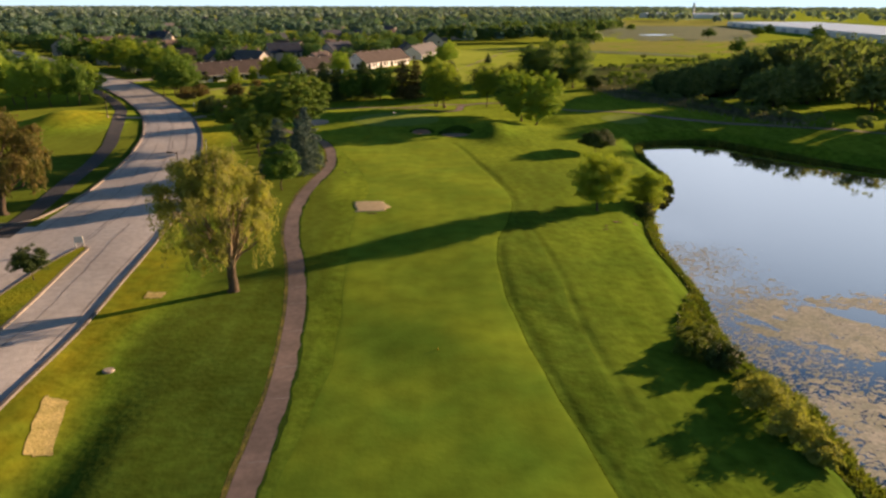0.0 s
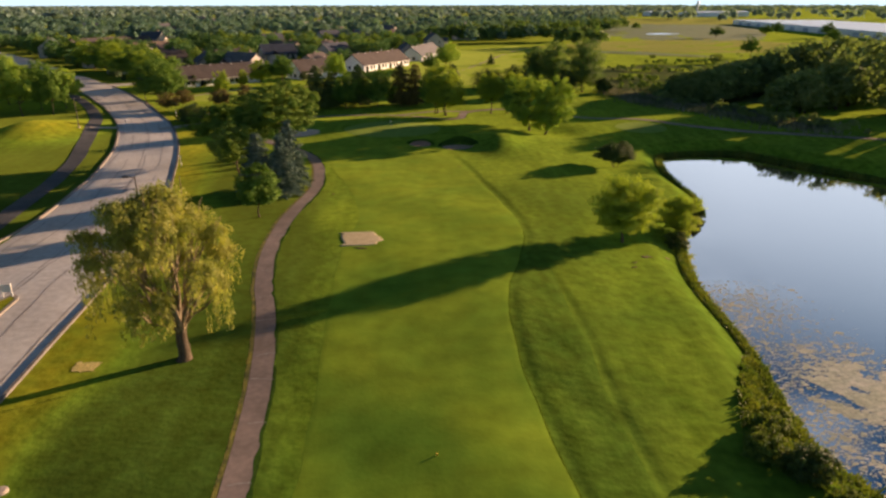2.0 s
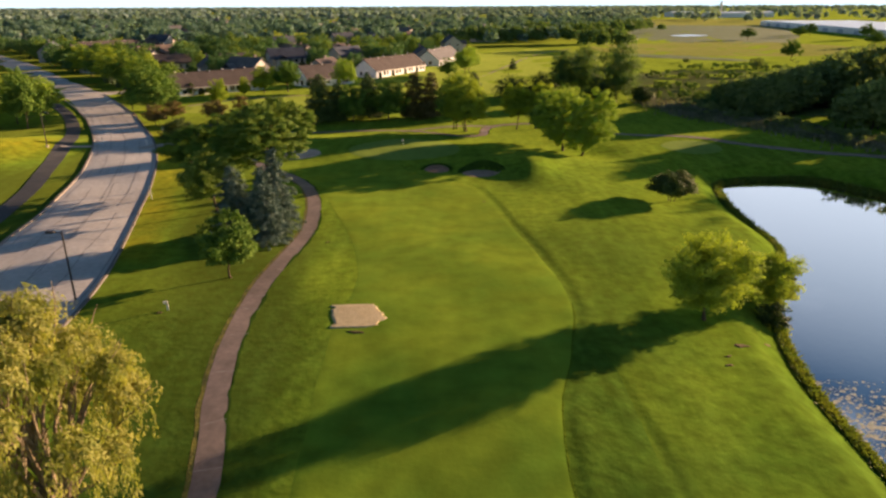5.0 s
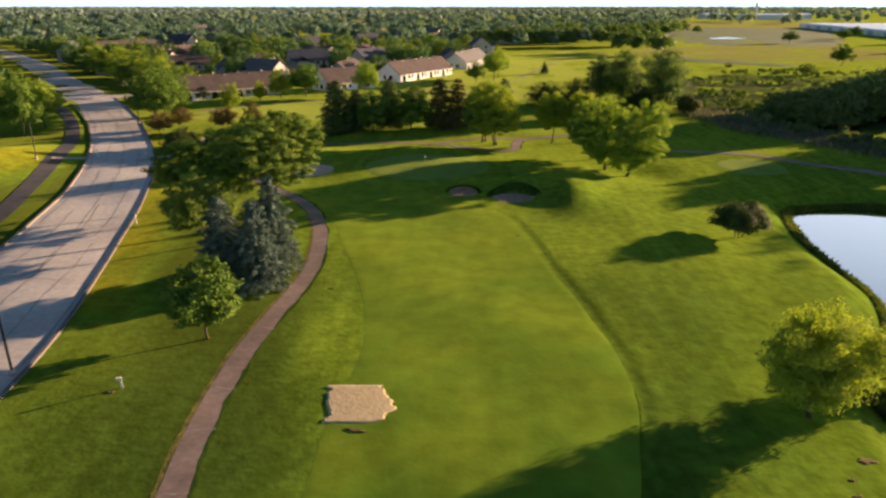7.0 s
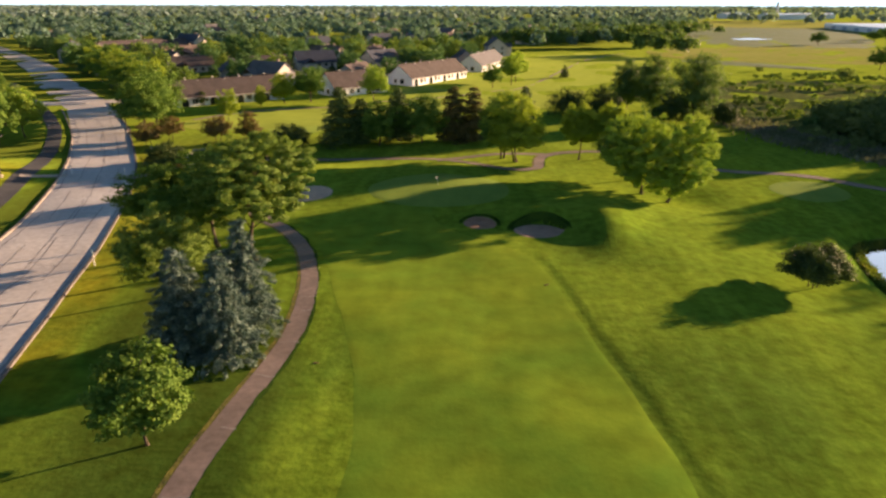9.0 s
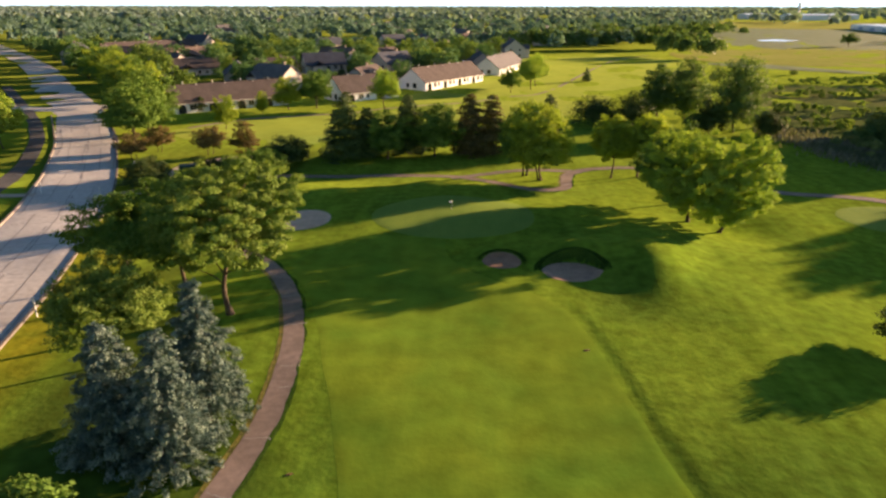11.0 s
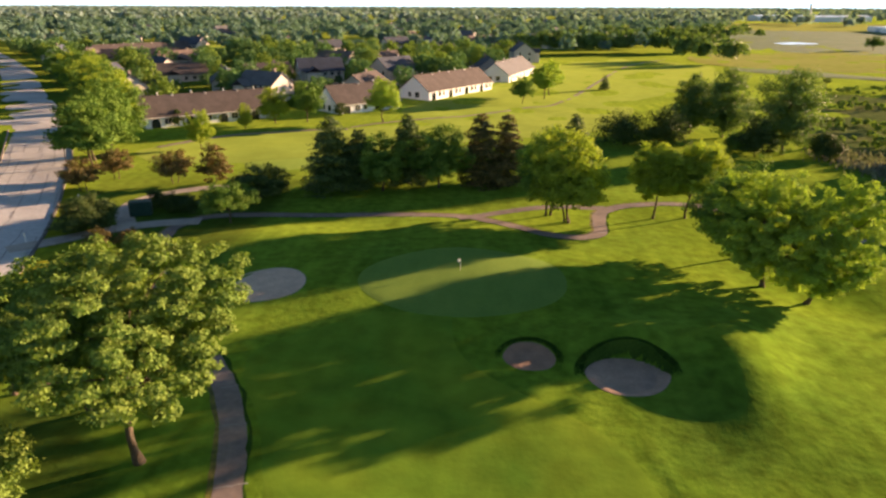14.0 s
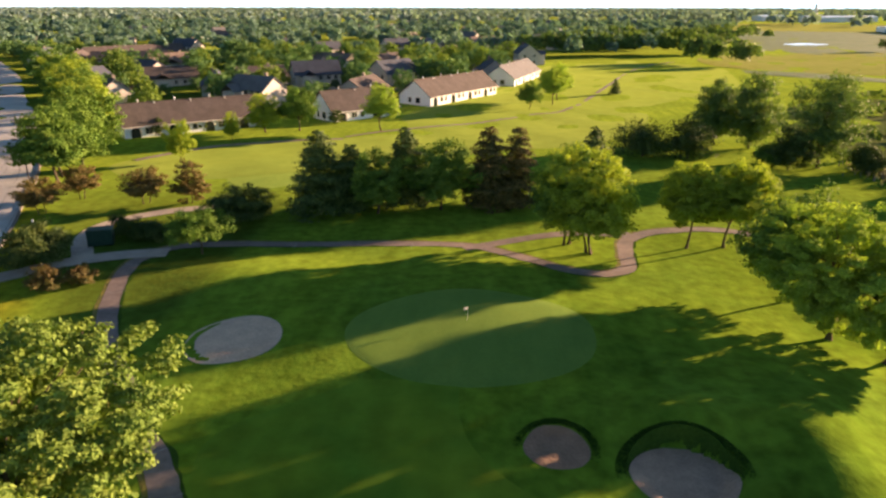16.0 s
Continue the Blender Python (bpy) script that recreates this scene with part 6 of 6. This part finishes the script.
def row_house(x, y, turn, L, D, eave, ridge, roof, label, units):
    root = empty("row_house", pose(x, y, ground_z(x, y) - 0.1, 0, 0, turn), label, "house", "row houses")
    bm = boxes((0, 0, eave / 2, L, D, eave))
    part("wall", gable(bm, L, D, eave + 0.002, ridge - 0.05), M_WALL, root, "white sided walls with gable ends")
    rf = part("roof", roof_mesh(L, D, eave, ridge), M_ROOFS[roof], root, roof + " shingled gable roof")
    part("ridge_cap", boxes((0, 0, ridge + 0.18, L + 1.0, 0.35, 0.08)), M_ROOFS[roof], rf)
    part("gutter", boxes((0, -D / 2 - 0.55, eave - 0.28, L + 1.0, 0.14, 0.16)), M_TRIM, rf)
    step = L / units
    for u in range(units):
        cx = -L / 2 + step * (u + 0.5)
        porch(root, cx - step * 0.22, -D / 2, 1.9, 2.35)
        opening(root, cx + step * 0.12, -D / 2, 1.5, 1.4, 1.3)
        opening(root, cx + step * 0.36, -D / 2, 1.5, 0.9, 1.2)
        rod_bm = rod(bmesh.new(), (cx + 0.8, 0.9, ridge - 0.6), (cx + 0.8, 0.9, ridge + 0.75), 0.16)
        part("vent_pipe", rod_bm, M_WHITE, rf)
        if u:
            part("fire_wall", boxes((cx - step / 2, 0, ridge - 0.02, 0.22, 0.9, 0.55)), M_TRIM, rf)
    opening(root, -L / 2, -1.2, 1.4, 1.5, 1.5, -1, "x")
    opening(root, -L / 2, 1.6, 1.4, 1.0, 1.3, -1, "x")
    return root


def house(x, y, turn, L, D, eave, ridge, roof, label, storeys=2):
    root = empty("house", pose(x, y, ground_z(x, y) - 0.1, 0, 0, turn), label, "house", "far houses")
    bm = boxes((0, 0, eave / 2, L, D, eave))
    part("wall", gable(bm, L, D, eave + 0.002, ridge - 0.05), M_SIDING, root)
    rf = part("roof", roof_mesh(L, D, eave, ridge), M_ROOFS[roof], root)
    part("chimney", boxes((L * 0.22, D * 0.12, ridge, 0.9, 0.7, 1.8), bevel=0.03), M_BRICK, rf)
    wing = boxes((-L * 0.22, -D * 0.5 - 1.2, eave * 0.45, L * 0.34, 3.2, eave * 0.9))
    part("garage", wing, M_SIDING, root)
    w = roof_mesh(3.4, L * 0.34, eave * 0.9, eave * 0.9 + 1.7, 0.35)
    bmesh.ops.transform(w, matrix=pose(-L * 0.22, -D * 0.5 - 1.2, 0, 0, 0, 90), verts=w.verts[:])
    part("garage_roof", w, M_ROOFS[roof], root)
    for s in range(storeys):
        for k in (0.05, 0.22, 0.38):
            opening(root, L * k, -D / 2, 1.5 + 2.7 * s, 1.2, 1.3)
        for k in (-0.25, 0.2):
            opening(root, -L / 2, D * k, 1.5 + 2.7 * s, 1.1, 1.3, -1, "x")
    return root


row_house(-69.6, 259.8, 39.5, 31, 11, 2.7, 6.6, "brown", "long white row house with a brown shingled roof", 4)
row_house(-36.5, 281.0, 43.0, 19, 11, 2.7, 6.9, "brown", "short white row house with a brown shingled roof", 2)
row_house(-14.5, 317.0, 58.5, 35, 11, 2.7, 6.8, "brown", "long white row house with a brown shingled roof and gable end", 4)
row_house(6.0, 370.0, 73.0, 38, 11, 2.7, 6.8, "taupe", "long white row house with a taupe shingled roof", 4)
row_house(-187.0, 463.0, 54.0, 52, 12, 2.8, 6.8, "brown", "long white row house with a brown roof among garden trees", 5)
rng = np.random.default_rng(17)
BASES = {}
for n, (x, y, k) in enumerate(HOMES):
    roof = ("grey", "slate", "orange", "brown", "brown", "slate")[k]
    turn = float(rng.choice([20, 110, 45, -30, 75]) + rng.normal(0, 6))
    if k not in BASES:
        L, D, eave, ridge, st = ((14, 9, 5.2, 8.4, 2), (15, 10, 3.2, 7.0, 1), (22, 11, 3.0, 6.6, 1), (17, 10, 3.0, 6.4, 1), (34, 11, 2.8, 6.2, 1), (15, 10, 5.4, 9.2, 2))[k]
        BASES[k] = house(x, y, 20 if k == 4 else turn, L, D, eave, ridge, roof, ("white two-storey house with a grey roof", "white house with a dark slate-coloured roof", "long low house with a clay-coloured roof", "low house with a brown shingled roof", "long row house with a brown roof among trees", "tall white house with a slate-blue roof")[k], st)
    else:
        copy_thing(BASES[k], pose(x, y, ground_z(x, y) - 0.1, 0, 0, turn))

# ---- far warehouse and tower ----
wh = empty("warehouse", pose(425.3, 646.3, 0, 0, 0, 80.9), "huge white flat-roofed warehouse far across the fields", "warehouse")
part("wall", boxes((0, 0, 2.6, 516, 110, 5.2), bevel=0.2), M_WARE, wh)
part("roof", boxes((0, 0, 5.4, 514, 108, 0.5), bevel=0.1), M_WARE, wh)
for k in range(14):
    part("dock_door", boxes((-230 + 35 * k, 55.15, 1.9, 12, 0.3, 3.4)), M_BLUE, wh)
tw = empty("tower", pose(602, 1500, 0), "tall slim white mast far beyond the fields", "tower")
part("mast", rod(bmesh.new(), (0, 0, 0), (0, 0, 27), 2.6, 2.2, 16), M_WHITE, tw)
part("cap", rod(bmesh.new(), (0, 0, 27), (0, 0, 29), 3.0, 2.4, 16), M_WHITE, tw)
for x, y, L, D in ((560, 1380, 70, 40), (640, 1420, 60, 30), (500, 1450, 50, 30)):
    sh = empty("shed", pose(x, y, 0, 0, 0, 15), "low pale industrial shed near the mast", "shed")
    part("wall", gable(boxes((0, 0, 4, L, D, 8)), L, D, 8.002, 10), M_WARE, sh)
    part("roof", roof_mesh(L, D, 8, 10.2, 1.0, 0.4), M_WARE, sh)


# ---- small things ----
def street_lamp(x, y, h, turn, label):
    root = empty("street_lamp", pose(x, y, ground_z(x, y), 0, 0, turn), label, "lamp", "street lamps")
    part("base", rod(rod(bmesh.new(), (0, 0, -0.1), (0, 0, 0.35), 0.26, 0.24, 14), (0, 0, 0.35), (0, 0, 0.5), 0.2, 0.12, 14), M_CONC, root)
    part("pole", rod(bmesh.new(), (0, 0, 0.4), (0, 0, h), 0.10, 0.07, 12), M_STEEL, root)
    arm = part("arm", rod(bmesh.new(), (0, 0, h - 0.1), (-0.75, 0, h), 0.05, 0.045, 10), M_STEEL, root)
    head = part("head", boxes((-1.05, 0, h + 0.02, 0.75, 0.42, 0.22), bevel=0.05), M_STEEL, arm)
    part("cap", rod(bmesh.new(), (0, 0, h), (0, 0, h + 0.12), 0.08, 0.03, 10), M_STEEL, root)
    return root


street_lamp(-32.4, 93.6, 7.2, 0, "dark steel street lamp beside the road kerb")
street_lamp(-71.6, 163.4, 6.4, 180, "dark steel street lamp beside the footpath")
street_lamp(-73.6, 208.0, 7.0, 0, "dark steel street lamp under the road trees")

ub = empty("utility_post", pose(-23.0, 91.6, ground_z(-23, 91.6), 0, 0, 30), "small white utility post standing on the grass", "utility post")
part("post", boxes((0, 0, 0.42, 0.16, 0.16, 0.88), bevel=0.02), M_WHITE, ub)
part("hood", boxes((-0.13, 0, 0.82, 0.42, 0.24, 0.18), bevel=0.04), M_WHITE, ub)
disc_sheet("soil_patch", -23.6, 91.0, 0.32, 0.2, M_SOIL, 0.05, "bare soil ring beside the utility post", "soil", 0.1, 61, 0, 4)

for x, y, h, turn in ((-39.4, 130.4, 2.0, 0), (-58.2, 186, 1.6, 10), (-64.0, 169.5, 1.7, 0), (-55.6, 170.3, 1.3, 0)):
    mp = empty("marker_post", pose(x, y, ground_z(x, y), 0, 0, turn), "slim white marker post beside the road", "post", "marker posts")
    part("post", boxes((0, 0, h / 2, 0.12, 0.09, h), bevel=0.02), M_WHITE, mp)
    part("plate", boxes((0, -0.06, h - 0.22, 0.26, 0.03, 0.36), bevel=0.01), M_WHITE, mp)

sg = empty("median_sign", pose(-38.0, 74.0, ground_z(-38, 74) + 0.15, 0, 0, 10), "small white sign on two posts at the median's tip", "sign")
part("board", boxes((0, 0, 0.95, 0.95, 0.06, 0.75), bevel=0.015), M_WHITE, sg)
for s in (-0.42, 0.42):
    part("post", boxes((s, 0.05, 0.65, 0.12, 0.1, 1.5), bevel=0.02), M_WHITE, sg)

fg = empty("flagstick", pose(-3.8, 162.8, ground_z(-3.8, 162.8) + 0.03), "thin flagstick with a small white flag in the hole", "flag")
part("stick", rod(bmesh.new(), (0, 0, -0.1), (0, 0, 1.25), 0.022, 0.014, 8), M_WHITE, fg)
fl_bm = bmesh.new()
grid = [[fl_bm.verts.new((-0.30 * k / 5, 0.04 * math.sin(k * 1.1), 1.23 - 0.26 * j / 2 - 0.02 * k)) for j in range(3)] for k in range(6)]
for k in range(5):
    for j in range(2):
        fl_bm.faces.new((grid[k][j], grid[k + 1][j], grid[k + 1][j + 1], grid[k][j + 1]))
bmesh.ops.solidify(fl_bm, geom=fl_bm.faces[:], thickness=0.012)
part("flag", fl_bm, M_WHITE, fg)
part("cup", rod(bmesh.new(), (0, 0, -0.06), (0, 0, 0.012), 0.07, 0.07, 16), M_PANE, fg)

bn = empty("waste_bin", pose(-47.2, 181.8, ground_z(-47.2, 181.8) + 0.08, 0, 0, 20), "large dark green steel waste container", "waste bin")
part("body", boxes((0, 0, 0.92, 2.7, 1.7, 1.75), bevel=0.05), M_BIN, bn)
part("lid", boxes((0, 0.05, 1.85, 2.8, 1.8, 0.12), bevel=0.03), M_BIN, bn)
for s in (-1.4, 1.4):
    part("lifting_bar", boxes((s, 0, 1.05, 0.1, 1.1, 0.14), bevel=0.02), M_STEEL, bn)

# Bare sand laid over the fairway
sy = np.linspace(87.7, 92.4, 40)
rag = np.convolve(np.random.default_rng(8).normal(0, 0.22, 84), np.ones(3) / 3, "valid")
left_x = np.interp(sy, [87.7, 90, 92.4], [-7.3, -7.7, -7.9]) + rag[:40]
right_x = np.interp(sy, [87.7, 88.2, 89.2, 90.4, 91.2, 92.4], [-4.2, -3.5, -2.9, -3.1, -3.7, -4.1]) + rag[41:81]
strip_sheet("sand_patch", np.column_stack([left_x, sy]), np.column_stack([right_x, sy]), 40, M_SANDDRY, 0.06, "rough-edged rectangle of pale sand on the fairway", "sand patch")
disc_sheet("soil_patch", -5.2, 86.9, 0.7, 0.24, M_SOIL, 0.06, "dark soil scrape beside the sand patch", "soil", 0.4, 62, 0, 4)
disc_sheet("soil_patch", 28.2, 86.2, 0.6, 0.35, M_SOIL, 0.05, "bare earth scrape near the lakeside tree", "soil", 0.2, 63, 0, 4)
for n, (x, y, r) in enumerate(((26.2, 84.2, 0.35), (25.7, 82.7, 0.4), (-11.0, 110.6, 0.3), (8.9, 127.2, 0.35), (31.5, 88.0, 0.4))):
    disc_sheet("soil_patch", x, y, r * 0.9, r * 0.4, M_SOIL, 0.06, "small dark divot in the grass", "divot", 0.25, 64 + n, 20, 3)


def straw_mat(pts, label):
    a = np.array(pts, float)
    c = a.mean(0)
    u = np.linspace(0, 1, 9)
    bm = bmesh.new()
    rows = []
    for s in u:
        row = []
        for q in u:
            p = (a[0] * (1 - q) + a[1] * q) * (1 - s) + (a[3] * (1 - q) + a[2] * q) * s
            p = p + np.random.default_rng(int(s * 800 + q * 90)).normal(0, 0.09, 2)
            row.append(bm.verts.new((p[0], p[1], ground_z(*p) + 0.035)))
        rows.append(row)
    for j in range(8):
        for k in range(8):
            bm.faces.new((rows[j][k], rows[j][k + 1], rows[j + 1][k + 1], rows[j + 1][k]))
    return tagged(part("straw_patch", bm, M_HAY, None), label, "straw patch", kind="structure")


straw_mat([(-26.6, 43.0), (-24.9, 42.6), (-23.1, 36.6), (-25.0, 36.6)], "flattened strip of dry straw on the verge")
straw_mat([(-26.0, 62.0), (-24.2, 62.0), (-24.2, 60.6), (-26.0, 60.6)], "flattened patch of dry straw on the verge")
for x, y in ((2.3, 48.7),):
    tm = empty("distance_marker", pose(x, y, ground_z(x, y) + 0.035), "tiny yellow distance marker stake on the fairway", "marker")
    part("stake", boxes((0, 0, 0.03, 0.09, 0.09, 0.10), bevel=0.01), M_YELLOW, tm)
    part("cap", boxes((0, 0, 0.10, 0.12, 0.12, 0.04), bevel=0.012), M_YELLOW, tm)
dc = empty("drain_cover", pose(-23.7, 46.8, ground_z(-23.7, 46.8)), "round pale grey drain cover in the verge grass", "drain cover")
part("collar", rod(bmesh.new(), (0, 0, -0.1), (0, 0, 0.07), 0.48, 0.44, 24), M_CONC, dc)
part("lid", rod(bmesh.new(), (0, 0, 0.07), (0, 0, 0.11), 0.36, 0.34, 24), M_CONC, dc)
